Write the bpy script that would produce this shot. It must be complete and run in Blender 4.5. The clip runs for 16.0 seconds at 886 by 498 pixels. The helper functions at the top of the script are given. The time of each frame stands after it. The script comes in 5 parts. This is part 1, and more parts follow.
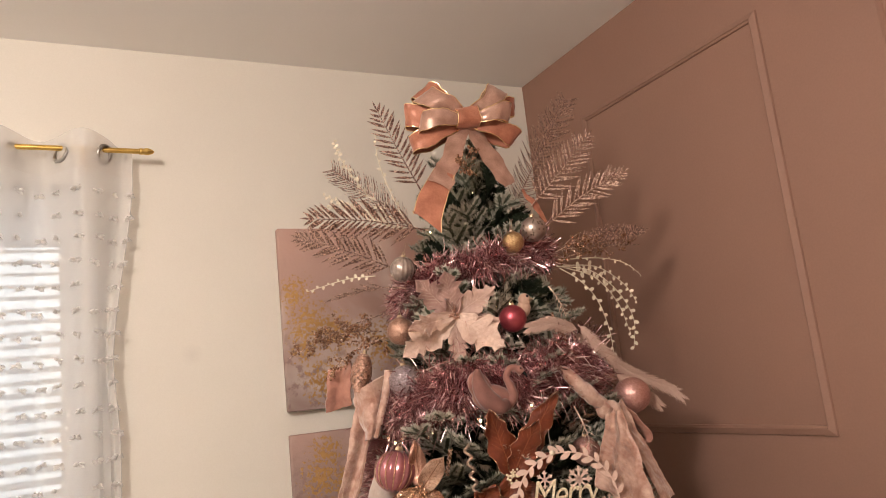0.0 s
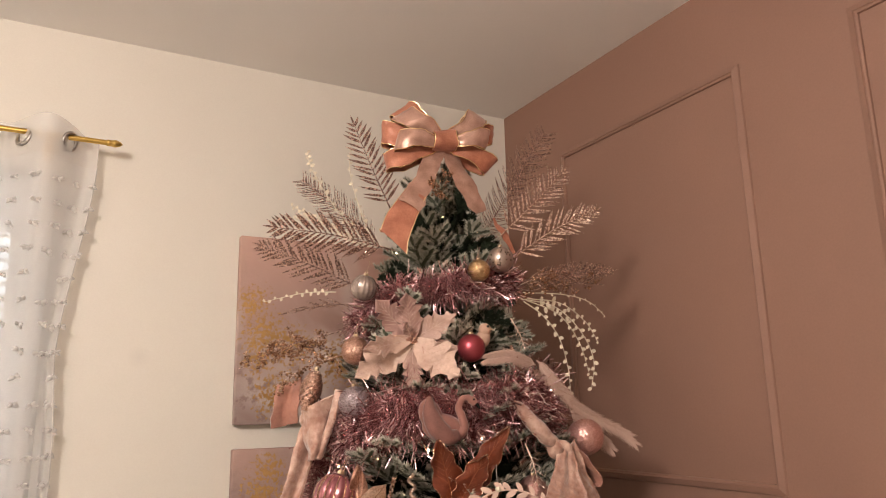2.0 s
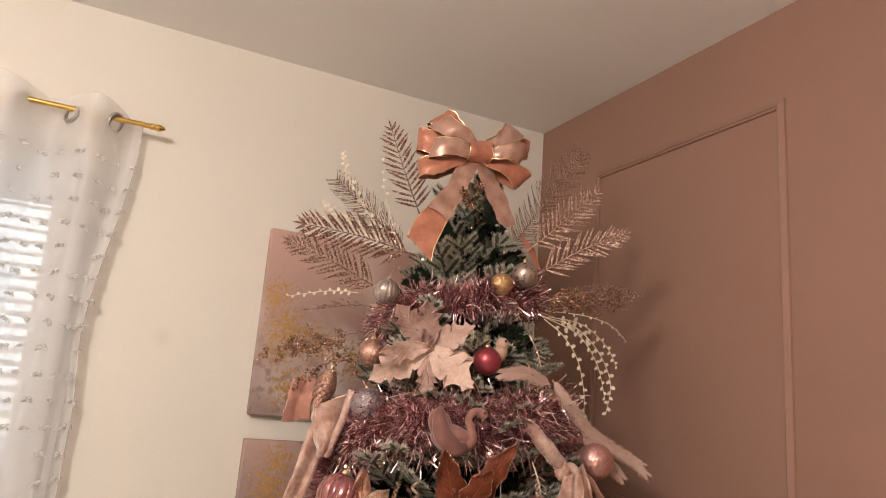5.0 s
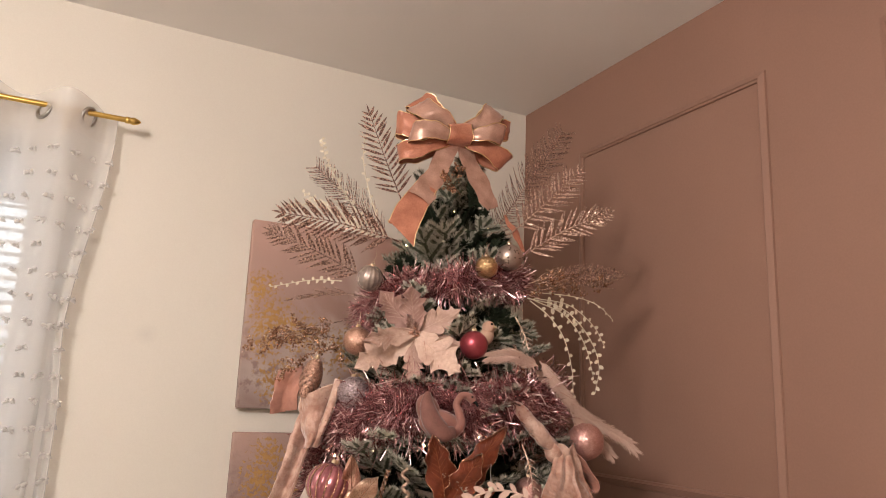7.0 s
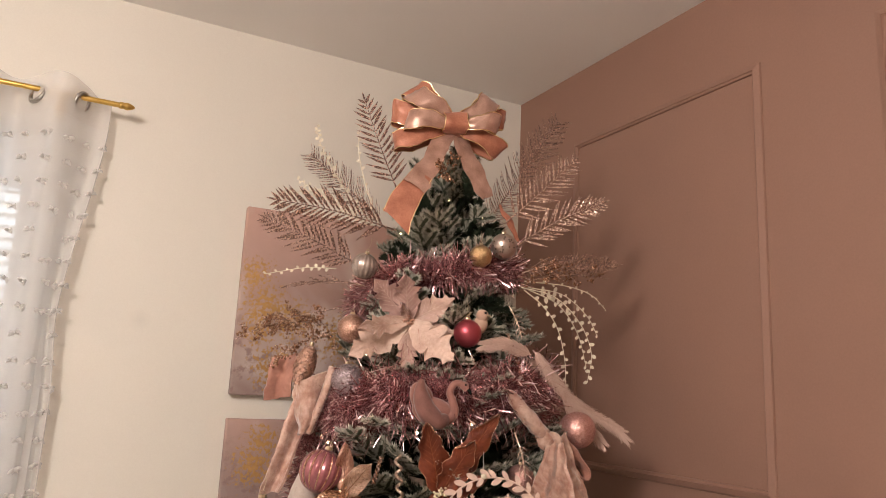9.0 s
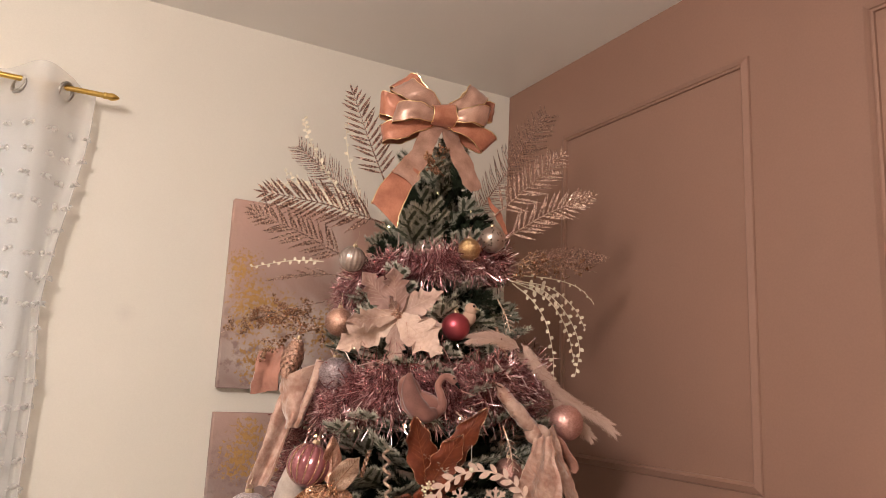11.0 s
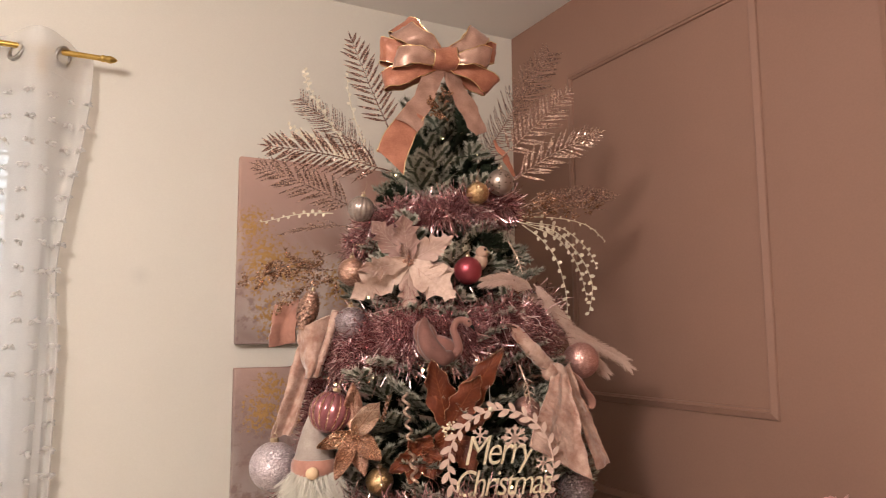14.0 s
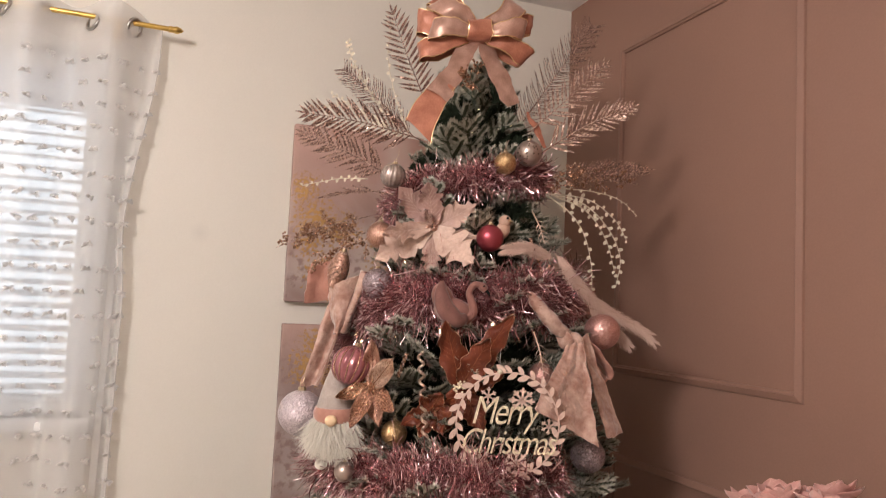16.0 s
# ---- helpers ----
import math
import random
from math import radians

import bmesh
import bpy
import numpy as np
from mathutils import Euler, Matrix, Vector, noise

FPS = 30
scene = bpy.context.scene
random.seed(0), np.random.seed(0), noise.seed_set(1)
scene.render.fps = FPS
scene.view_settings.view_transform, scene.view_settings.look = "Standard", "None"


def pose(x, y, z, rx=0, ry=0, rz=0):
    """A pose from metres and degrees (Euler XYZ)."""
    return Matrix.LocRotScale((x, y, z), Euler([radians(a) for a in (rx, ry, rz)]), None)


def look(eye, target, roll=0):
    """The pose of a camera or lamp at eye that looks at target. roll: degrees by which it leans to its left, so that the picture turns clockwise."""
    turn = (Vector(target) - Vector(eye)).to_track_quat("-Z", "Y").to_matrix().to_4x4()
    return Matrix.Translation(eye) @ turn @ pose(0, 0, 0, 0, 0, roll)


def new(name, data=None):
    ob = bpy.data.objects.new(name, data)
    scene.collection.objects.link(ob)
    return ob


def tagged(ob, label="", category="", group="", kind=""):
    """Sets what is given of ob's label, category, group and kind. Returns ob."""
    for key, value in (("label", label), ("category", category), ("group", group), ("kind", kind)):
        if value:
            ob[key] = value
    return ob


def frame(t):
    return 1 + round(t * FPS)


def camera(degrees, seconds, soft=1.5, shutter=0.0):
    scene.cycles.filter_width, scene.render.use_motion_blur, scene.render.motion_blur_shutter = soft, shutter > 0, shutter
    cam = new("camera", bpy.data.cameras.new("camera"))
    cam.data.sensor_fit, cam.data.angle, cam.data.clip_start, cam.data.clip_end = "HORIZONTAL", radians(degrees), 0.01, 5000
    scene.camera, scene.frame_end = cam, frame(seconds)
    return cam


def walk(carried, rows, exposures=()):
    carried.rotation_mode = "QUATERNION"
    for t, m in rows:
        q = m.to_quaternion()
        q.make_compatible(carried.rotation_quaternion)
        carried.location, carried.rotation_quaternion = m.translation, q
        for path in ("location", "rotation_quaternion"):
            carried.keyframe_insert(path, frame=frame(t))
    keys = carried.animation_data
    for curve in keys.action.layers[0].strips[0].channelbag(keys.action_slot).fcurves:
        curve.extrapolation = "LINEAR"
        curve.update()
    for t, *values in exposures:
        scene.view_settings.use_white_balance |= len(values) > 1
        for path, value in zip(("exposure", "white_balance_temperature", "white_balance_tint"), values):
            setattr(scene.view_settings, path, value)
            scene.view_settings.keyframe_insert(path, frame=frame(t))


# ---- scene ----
cam = camera(62.9, 16.0, soft=0.8, shutter=0.5)
PATH = [
    (0, (0.036, -0.003, 1.306), (0.91, 1.76, 1.663), -6.1),
    (0.5, (0.039, -0.002, 1.303), (0.923, 1.753, 1.677), -5.1),
    (1, (0.035, -0.004, 1.305), (0.936, 1.739, 1.692), -4.0),
    (1.5, (0.046, 0.007, 1.304), (0.96, 1.74, 1.705), -2.6),
    (2, (0.067, 0.02, 1.301), (1.005, 1.734, 1.728), -1.2),
    (2.5, (0.09, 0.018, 1.3), (1.017, 1.732, 1.749), -0.0),
    (3, (0.087, 0.016, 1.311), (0.97, 1.767, 1.701), 2.8),
    (3.5, (0.083, 0.019, 1.312), (0.939, 1.779, 1.722), 4.6),
    (4, (0.08, 0.008, 1.307), (0.946, 1.753, 1.759), 5.4),
    (6.3, (0.096, 0.021, 1.314), (0.954, 1.779, 1.732), 2.4),
    (6.5, (0.1, 0.025, 1.307), (0.968, 1.777, 1.728), 2.3),
    (7, (0.105, 0.018, 1.306), (0.989, 1.765, 1.716), 2.3),
    (7.5, (0.11, 0.011, 1.304), (1.008, 1.753, 1.704), 2.5),
    (8, (0.103, 0.014, 1.304), (1.008, 1.754, 1.696), 2.6),
    (8.5, (0.1, 0.016, 1.304), (1.003, 1.758, 1.69), 2.6),
    (11, (0.101, 0.023, 1.307), (1.039, 1.752, 1.669), 2.6),
    (11.5, (0.095, 0.027, 1.308), (1.044, 1.752, 1.66), 2.0),
    (12, (0.1, 0.029, 1.304), (1.055, 1.755, 1.634), 1.1),
    (12.5, (0.104, 0.03, 1.303), (1.06, 1.761, 1.606), -0.0),
    (13, (0.113, 0.022, 1.298), (1.091, 1.744, 1.575), -0.9),
    (13.5, (0.101, 0.019, 1.294), (1.07, 1.75, 1.549), -0.5),
    (14, (0.105, 0.025, 1.289), (1.029, 1.784, 1.523), -0.3),
    (14.5, (0.088, 0.003, 1.285), (0.928, 1.803, 1.518), -0.0),
    (15, (0.055, -0.026, 1.275), (0.874, 1.785, 1.498), -0.1),
    (15.5, (0.129, -0.059, 1.268), (0.936, 1.757, 1.486), 1.1),
    (16, (0.222, -0.089, 1.266), (0.922, 1.778, 1.427), 2.7),
]
walk(cam, [(t, look(eye, target, roll)) for t, eye, target, roll in PATH],
     exposures=[(0.0, 0.0, 6520, 10), (4.0, 0.0, 6480, 10), (6.5, 0.0, 6380, 10), (8.5, 0.0, 6340, 10), (11.0, 0.0, 6440, 10), (12.5, 0.02, 6480, 10), (13.0, 0.12, 6420, 10), (13.5, 0.07, 6390, 10), (14.0, 0.0, 6340, 10), (14.5, -0.05, 6260, 10), (15.0, -0.09, 6240, 10), (16.0, -0.03, 6050, 10)])

# ---- light ----
WALL_X, WALL_Y, CEIL = 1.58, 2.26, 2.41
world = bpy.data.worlds.new("world")
scene.world = world
world.use_nodes = True
wn = world.node_tree.nodes
sky = wn.new("ShaderNodeTexSky")
sky.sky_type, sky.sun_disc = "NISHITA", False
sky.sun_elevation, sky.sun_rotation = radians(28), radians(200)
world.node_tree.links.new(sky.outputs[0], wn["Background"].inputs[0])
wn["Background"].inputs[1].default_value = 0.1

sun = new("sun", bpy.data.lights.new("sun", "SUN"))
sun.data.energy, sun.data.angle, sun.data.color = 1.0, radians(10), (1.0, 0.95, 0.88)
sun.matrix_world = look((0, -6, 5), (0, 0, 0))

LAMP = (-0.68, 0.14, 2.11)
lamp = new("ceiling_lamp_light", bpy.data.lights.new("ceiling_lamp_light", "POINT"))
lamp.data.shadow_soft_size, lamp.data.energy, lamp.data.color = 0.20, 108.0, (1.0, 0.90, 0.825)
lamp.matrix_world = pose(*LAMP)


# ---- materials ----
def material(name):
    m = bpy.data.materials.new(name)
    m.use_nodes = True
    return m, m.node_tree.nodes, m.node_tree.links, m.node_tree.nodes["Principled BSDF"]


def surface(name, dark, light, rough=0.6, metal=0.0, scale=8.0, fine=120.0, bump=0.15, sheen=0.0, spec=0.4, island=0.0, random_ob=0.0, coat=0.0, height=0.002, tips=0.0):
    """Two-scale mottled surface between two colours, with fine relief."""
    m, n, l, b = material(name)
    co = n.new("ShaderNodeTexCoord")
    big, small = n.new("ShaderNodeTexNoise"), n.new("ShaderNodeTexNoise")
    big.inputs["Scale"].default_value, big.inputs["Detail"].default_value = scale, 4
    small.inputs["Scale"].default_value, small.inputs["Detail"].default_value = fine, 3
    l.new(co.outputs["Object"], big.inputs["Vector"])
    l.new(co.outputs["Object"], small.inputs["Vector"])
    add = n.new("ShaderNodeMath")
    add.operation = "MULTIPLY_ADD"
    l.new(small.outputs["Fac"], add.inputs[0])
    add.inputs[1].default_value = 0.5
    l.new(big.outputs["Fac"], add.inputs[2])
    out = add.outputs[0]
    low, high = 0.5, 1.0
    for weight, node, socket in ((island, "ShaderNodeNewGeometry", "Random Per Island"), (random_ob, "ShaderNodeObjectInfo", "Random")):
        if weight:
            src, more = n.new(node), n.new("ShaderNodeMath")
            more.operation = "MULTIPLY_ADD"
            l.new(src.outputs[socket], more.inputs[0])
            more.inputs[1].default_value = weight
            l.new(out, more.inputs[2])
            out = more.outputs[0]
            high += weight
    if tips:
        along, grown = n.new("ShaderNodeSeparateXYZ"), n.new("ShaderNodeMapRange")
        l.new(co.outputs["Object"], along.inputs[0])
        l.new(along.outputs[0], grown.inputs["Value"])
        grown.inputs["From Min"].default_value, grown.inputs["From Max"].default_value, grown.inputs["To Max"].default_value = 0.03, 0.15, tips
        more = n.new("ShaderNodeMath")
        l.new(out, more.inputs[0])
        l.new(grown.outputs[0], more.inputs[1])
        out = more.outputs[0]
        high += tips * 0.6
    ramp = n.new("ShaderNodeMapRange")
    ramp.inputs["From Min"].default_value, ramp.inputs["From Max"].default_value = low, high
    l.new(out, ramp.inputs["Value"])
    mix = n.new("ShaderNodeMix")
    mix.data_type = "RGBA"
    mix.inputs[6].default_value, mix.inputs[7].default_value = (*dark, 1), (*light, 1)
    l.new(ramp.outputs[0], mix.inputs[0])
    l.new(mix.outputs[2], b.inputs["Base Color"])
    b.inputs["Roughness"].default_value, b.inputs["Metallic"].default_value = rough, metal
    b.inputs["Specular IOR Level"].default_value = spec
    b.inputs["Sheen Weight"].default_value, b.inputs["Coat Weight"].default_value = sheen, coat
    b.inputs["Sheen Roughness"].default_value = 0.4
    if bump:
        bp = n.new("ShaderNodeBump")
        bp.inputs["Strength"].default_value, bp.inputs["Distance"].default_value = bump, height
        l.new(small.outputs["Fac"], bp.inputs["Height"])
        l.new(bp.outputs[0], b.inputs["Normal"])
    return m


def glitter(name, dark, light, cell=0.0022, rough=0.28, tilt=1.1, metal=0.9, share=1.0):
    """Flakes of foil, each tilted its own way; share: how much of the ground they cover."""
    m, n, l, b = material(name)
    geo, vor = n.new("ShaderNodeNewGeometry"), n.new("ShaderNodeTexVoronoi")
    vor.inputs["Scale"].default_value = 1 / cell
    l.new(geo.outputs["Position"], vor.inputs["Vector"])
    sub, mul, add, norm = (n.new("ShaderNodeVectorMath") for _ in range(4))
    sub.operation, mul.operation, add.operation, norm.operation = "SUBTRACT", "SCALE", "ADD", "NORMALIZE"
    l.new(vor.outputs["Color"], sub.inputs[0])
    sub.inputs[1].default_value = (0.5, 0.5, 0.5)
    l.new(sub.outputs[0], mul.inputs[0])
    mul.inputs["Scale"].default_value = tilt
    l.new(geo.outputs["Normal"], add.inputs[0])
    l.new(mul.outputs[0], add.inputs[1])
    l.new(add.outputs[0], norm.inputs[0])
    l.new(norm.outputs[0], b.inputs["Normal"])
    sep, mix = n.new("ShaderNodeSeparateColor"), n.new("ShaderNodeMix")
    l.new(vor.outputs["Color"], sep.inputs[0])
    mix.data_type = "RGBA"
    mix.inputs[6].default_value, mix.inputs[7].default_value = (*dark, 1), (*light, 1)
    l.new(mix.outputs[2], b.inputs["Base Color"])
    b.inputs["Metallic"].default_value, b.inputs["Roughness"].default_value = metal, rough
    if share < 1:
        flake, shine = n.new("ShaderNodeMath"), n.new("ShaderNodeMath")
        flake.operation, shine.operation = "GREATER_THAN", "MULTIPLY"
        l.new(sep.outputs[1], flake.inputs[0])
        flake.inputs[1].default_value = 1 - share
        l.new(flake.outputs[0], mix.inputs[0])
        l.new(flake.outputs[0], shine.inputs[0])
        shine.inputs[1].default_value = metal
        l.new(shine.outputs[0], b.inputs["Metallic"])
    else:
        l.new(sep.outputs[1], mix.inputs[0])
    return m


def sheer(name, colour, clear=0.4, through_light=0.45):
    """Thin woven cloth: part open, part white thread that light soaks through."""
    m, n, l, b = material(name)
    n.remove(b)
    tr, df, tl, m1, m2 = (n.new(k) for k in ("ShaderNodeBsdfTransparent", "ShaderNodeBsdfDiffuse", "ShaderNodeBsdfTranslucent", "ShaderNodeMixShader", "ShaderNodeMixShader"))
    df.inputs[0].default_value = tl.inputs[0].default_value = (*colour, 1)
    m1.inputs[0].default_value = through_light
    l.new(df.outputs[0], m1.inputs[1])
    l.new(tl.outputs[0], m1.inputs[2])
    co, wv = n.new("ShaderNodeTexCoord"), n.new("ShaderNodeTexNoise")
    wv.inputs["Scale"].default_value = 420
    l.new(co.outputs["Object"], wv.inputs["Vector"])
    mr = n.new("ShaderNodeMapRange")
    mr.inputs["To Min"].default_value, mr.inputs["To Max"].default_value = 1 - clear - 0.05, 1 - clear + 0.05
    l.new(wv.outputs["Fac"], mr.inputs["Value"])
    l.new(mr.outputs[0], m2.inputs[0])
    l.new(tr.outputs[0], m2.inputs[1])
    l.new(m1.outputs[0], m2.inputs[2])
    l.new(m2.outputs[0], n["Material Output"].inputs[0])
    return m


def glow(name, colour, strength):
    m, n, l, b = material(name)
    b.inputs["Base Color"].default_value = (*colour, 1)
    b.inputs["Emission Color"].default_value = (*colour, 1)
    b.inputs["Emission Strength"].default_value = strength
    return m


M_CREAM = surface("cream_wall_paint", (0.74, 0.69, 0.61), (0.80, 0.75, 0.67), 0.75, scale=1.6, fine=260, bump=0.05, spec=0.2)
stain_nodes, stain_links = M_CREAM.node_tree.nodes, M_CREAM.node_tree.links
stain_geo, stain_far, stain_amt, stain_mix = (stain_nodes.new(k) for k in ("ShaderNodeNewGeometry", "ShaderNodeVectorMath", "ShaderNodeMapRange", "ShaderNodeMix"))
stain_far.operation, stain_mix.data_type = "DISTANCE", "RGBA"
stain_links.new(stain_geo.outputs["Position"], stain_far.inputs[0])
stain_far.inputs[1].default_value = (0.299, WALL_Y, 1.46)
stain_links.new(stain_far.outputs["Value"], stain_amt.inputs["Value"])
for socket, value in (("From Min", 0.0), ("From Max", 0.035), ("To Min", 0.22), ("To Max", 0.0)):
    stain_amt.inputs[socket].default_value = value
stain_links.new(stain_amt.outputs[0], stain_mix.inputs[0])
paint_in = M_CREAM.node_tree.nodes["Principled BSDF"].inputs["Base Color"]
stain_links.new(paint_in.links[0].from_socket, stain_mix.inputs[6])
stain_mix.inputs[7].default_value = (0.50, 0.46, 0.42, 1)
stain_links.new(stain_mix.outputs[2], paint_in)
M_PINK = surface("dusky_pink_paint", (0.282, 0.159, 0.117), (0.318, 0.179, 0.132), 0.62, scale=1.8, fine=220, bump=0.05, spec=0.3)
M_CEIL = surface("ceiling_paint", (0.83, 0.80, 0.77), (0.87, 0.84, 0.81), 0.85, scale=1.2, fine=180, bump=0.06, spec=0.15)
M_CARPET = surface("beige_carpet", (0.42, 0.37, 0.31), (0.56, 0.50, 0.43), 0.95, scale=5, fine=500, bump=0.6, height=0.006)
M_WHITE = surface("white_gloss", (0.76, 0.75, 0.73), (0.82, 0.81, 0.79), 0.4, scale=6, fine=90, bump=0.02)
M_SHEER = sheer("sheer_voile", (0.95, 0.94, 0.93), 0.56, 0.50)
M_HEADER = sheer("sheer_voile_header", (0.94, 0.92, 0.90), 0.56, 0.5)
M_TUFT = sheer("voile_tuft", (0.86, 0.84, 0.82), 0.35, 0.55)
M_SLAT = sheer("blind_slat", (0.86, 0.87, 0.88), 0.10, 0.55)
M_BRASS = surface("brass_rod", (0.62, 0.40, 0.10), (0.74, 0.50, 0.16), 0.28, metal=1.0, scale=20, fine=200, bump=0.03)
M_STEEL = surface("brushed_steel", (0.34, 0.32, 0.30), (0.48, 0.46, 0.43), 0.35, metal=1.0, scale=30, fine=300, bump=0.05)
M_TRUNK = surface("brown_stem", (0.06, 0.045, 0.03), (0.11, 0.08, 0.055), 0.85, scale=20, fine=200, bump=0.4)
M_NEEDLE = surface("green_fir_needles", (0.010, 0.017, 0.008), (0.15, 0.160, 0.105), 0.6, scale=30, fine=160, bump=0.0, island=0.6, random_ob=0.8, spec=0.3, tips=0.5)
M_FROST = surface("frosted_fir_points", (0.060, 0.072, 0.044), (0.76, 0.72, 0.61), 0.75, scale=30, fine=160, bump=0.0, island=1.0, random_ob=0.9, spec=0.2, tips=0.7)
# near-black needle colour that paints in the shade inside the tree
M_NEEDLE_SHADED = surface("shaded_fir_needles", (0.006, 0.010, 0.005), (0.036, 0.047, 0.027), 0.9, scale=26, fine=160, bump=0.0, island=0.4, spec=0.2)
M_TINSEL = surface("mauve_foil", (0.37, 0.115, 0.135), (1.0, 0.80, 0.80), 0.25, metal=1.0, scale=40, fine=200, bump=0.0, island=1.6)
M_FERN = glitter("rose_gold_glitter", (0.245, 0.132, 0.095), (0.94, 0.71, 0.59), 0.0022, 0.32, 1.5, 0.9, 0.46)
M_FERN_DARK = glitter("copper_glitter", (0.140, 0.066, 0.046), (0.92, 0.64, 0.52), 0.0020, 0.28, 1.7, 0.9, 0.34)
M_GOLDGLIT = glitter("gold_glitter", (0.36, 0.18, 0.10), (0.92, 0.64, 0.46), 0.0024, 0.25, 1.7)
M_PALEGLIT = glitter("pale_gold_glitter", (0.66, 0.54, 0.37), (0.95, 0.84, 0.64), 0.0018, 0.36, 0.5, 0.45)
M_ROSEGLIT = glitter("pale_rose_glitter", (0.50, 0.33, 0.25), (0.94, 0.76, 0.64), 0.0018, 0.3, 0.8)
M_SILVERGLIT = glitter("silver_glitter", (0.40, 0.32, 0.34), (0.92, 0.80, 0.83), 0.0022, 0.32, 0.9, 0.5)
M_GREYGLIT = glitter("grey_glitter", (0.23, 0.175, 0.185), (0.52, 0.42, 0.44), 0.0026, 0.35, 0.9, 0.6)
M_COPPERGLIT = glitter("bronze_glitter", (0.34, 0.18, 0.13), (0.72, 0.46, 0.36), 0.0016, 0.28, 0.8)
M_COPPERFOIL = glitter("copper_foil_glitter", (0.26, 0.115, 0.065), (0.74, 0.44, 0.30), 0.0020, 0.30, 1.3, 0.8, 0.4)
M_GOLDBALL = glitter("gold_bauble_glitter", (0.36, 0.215, 0.095), (0.74, 0.52, 0.29), 0.0018, 0.28, 0.8)
M_ROSEBALL = glitter("rose_frosted_bauble", (0.56, 0.29, 0.25), (0.74, 0.44, 0.39), 0.0024, 0.38, 0.4, 0.75)
M_RED = surface("matt_red_bauble", (0.34, 0.055, 0.075), (0.41, 0.08, 0.10), 0.34, metal=0.75, scale=8, fine=300, bump=0.02)
M_CHAMP = surface("champagne_bauble", (0.42, 0.33, 0.285), (0.54, 0.44, 0.385), 0.30, metal=0.85, scale=40, fine=220, bump=0.05)
M_PEARL = surface("pearl_bauble", (0.30, 0.22, 0.19), (0.52, 0.43, 0.38), 0.24, metal=0.6, scale=30, fine=200, bump=0.02, coat=0.6)
M_PURPLE = surface("mauve_glass_bauble", (0.28, 0.085, 0.10), (0.45, 0.17, 0.185), 0.20, metal=0.55, scale=24, fine=160, bump=0.03, coat=0.7)
M_CAP = surface("gold_cap", (0.50, 0.38, 0.25), (0.66, 0.52, 0.36), 0.3, metal=1.0, scale=60, fine=300, bump=0.1)
M_SATIN = surface("pale_pink_satin_ribbon", (0.34, 0.180, 0.130), (0.62, 0.38, 0.295), 0.30, metal=0.35, scale=26, fine=420, bump=0.12, sheen=0.35, spec=0.6)
M_SALMON = surface("salmon_velvet_ribbon", (0.30, 0.098, 0.055), (0.54, 0.225, 0.140), 0.42, metal=0.15, scale=24, fine=380, bump=0.15, sheen=0.4)
M_GOLDEDGE = surface("gold_wire_edge", (0.80, 0.55, 0.28), (0.98, 0.78, 0.48), 0.30, metal=1.0, scale=60, fine=300, bump=0.1)
M_CRUSH = surface("crushed_pink_velvet", (0.33, 0.155, 0.110), (0.66, 0.465, 0.38), 0.45, scale=26, fine=90, bump=0.6, sheen=0.6, height=0.006)
M_CRUSHDARK = surface("peach_velvet", (0.38, 0.165, 0.12), (0.54, 0.27, 0.20), 0.6, scale=20, fine=90, bump=0.4, sheen=0.8, height=0.004)
M_POIN = surface("blush_silk_petal", (0.36, 0.205, 0.155), (0.74, 0.555, 0.455), 0.6, scale=16, fine=110, bump=0.35, sheen=0.4, height=0.003, island=0.25)
# two darker copies of the blush petal, with shade put into the colour
M_POIN_SHADED = surface("shaded_blush_silk_petal", (0.27, 0.145, 0.12), (0.48, 0.30, 0.255), 0.6, scale=16, fine=110, bump=0.35, sheen=0.3, height=0.003, island=0.25)
M_POIN_HALFSHADE = surface("half_shaded_blush_silk_petal", (0.33, 0.185, 0.15), (0.60, 0.42, 0.345), 0.6, scale=16, fine=110, bump=0.35, sheen=0.3, height=0.003, island=0.25)
M_RUST = surface("rust_velvet_petal", (0.080, 0.013, 0.005), (0.185, 0.041, 0.015), 0.36, scale=26, fine=110, bump=0.5, sheen=0.06, height=0.003, island=0.2)
M_RUSTVEIN = surface("rust_velvet_vein", (0.16, 0.045, 0.016), (0.28, 0.09, 0.036), 0.45, scale=26, fine=110, bump=0.2)
M_SWAN = surface("flocked_dusky_pink", (0.20, 0.088, 0.07), (0.31, 0.140, 0.112), 0.8, scale=22, fine=500, bump=0.3, sheen=0.35)
M_SWANWING = surface("flocked_brown_wing", (0.135, 0.058, 0.046), (0.24, 0.105, 0.085), 0.8, scale=22, fine=500, bump=0.3, sheen=0.3)
M_TAN = surface("tan_flock", (0.42, 0.255, 0.185), (0.55, 0.36, 0.27), 0.85, scale=30, fine=400, bump=0.3, sheen=0.3)
M_BEAD = surface("black_bead", (0.01, 0.01, 0.01), (0.02, 0.02, 0.02), 0.2, scale=50, fine=200, bump=0.0)
M_FEATHER = surface("pale_peach_feather", (0.50, 0.32, 0.26), (0.72, 0.53, 0.44), 0.9, scale=30, fine=200, bump=0.0, sheen=0.4, island=0.3)
M_CREAMLEAF = surface("cream_eucalyptus", (0.55, 0.46, 0.34), (0.74, 0.66, 0.52), 0.6, scale=40, fine=200, bump=0.1, island=0.2)
M_WOODSIGN = surface("rose_laser_cut_wood", (0.56, 0.385, 0.315), (0.68, 0.49, 0.41), 0.55, scale=30, fine=260, bump=0.1)
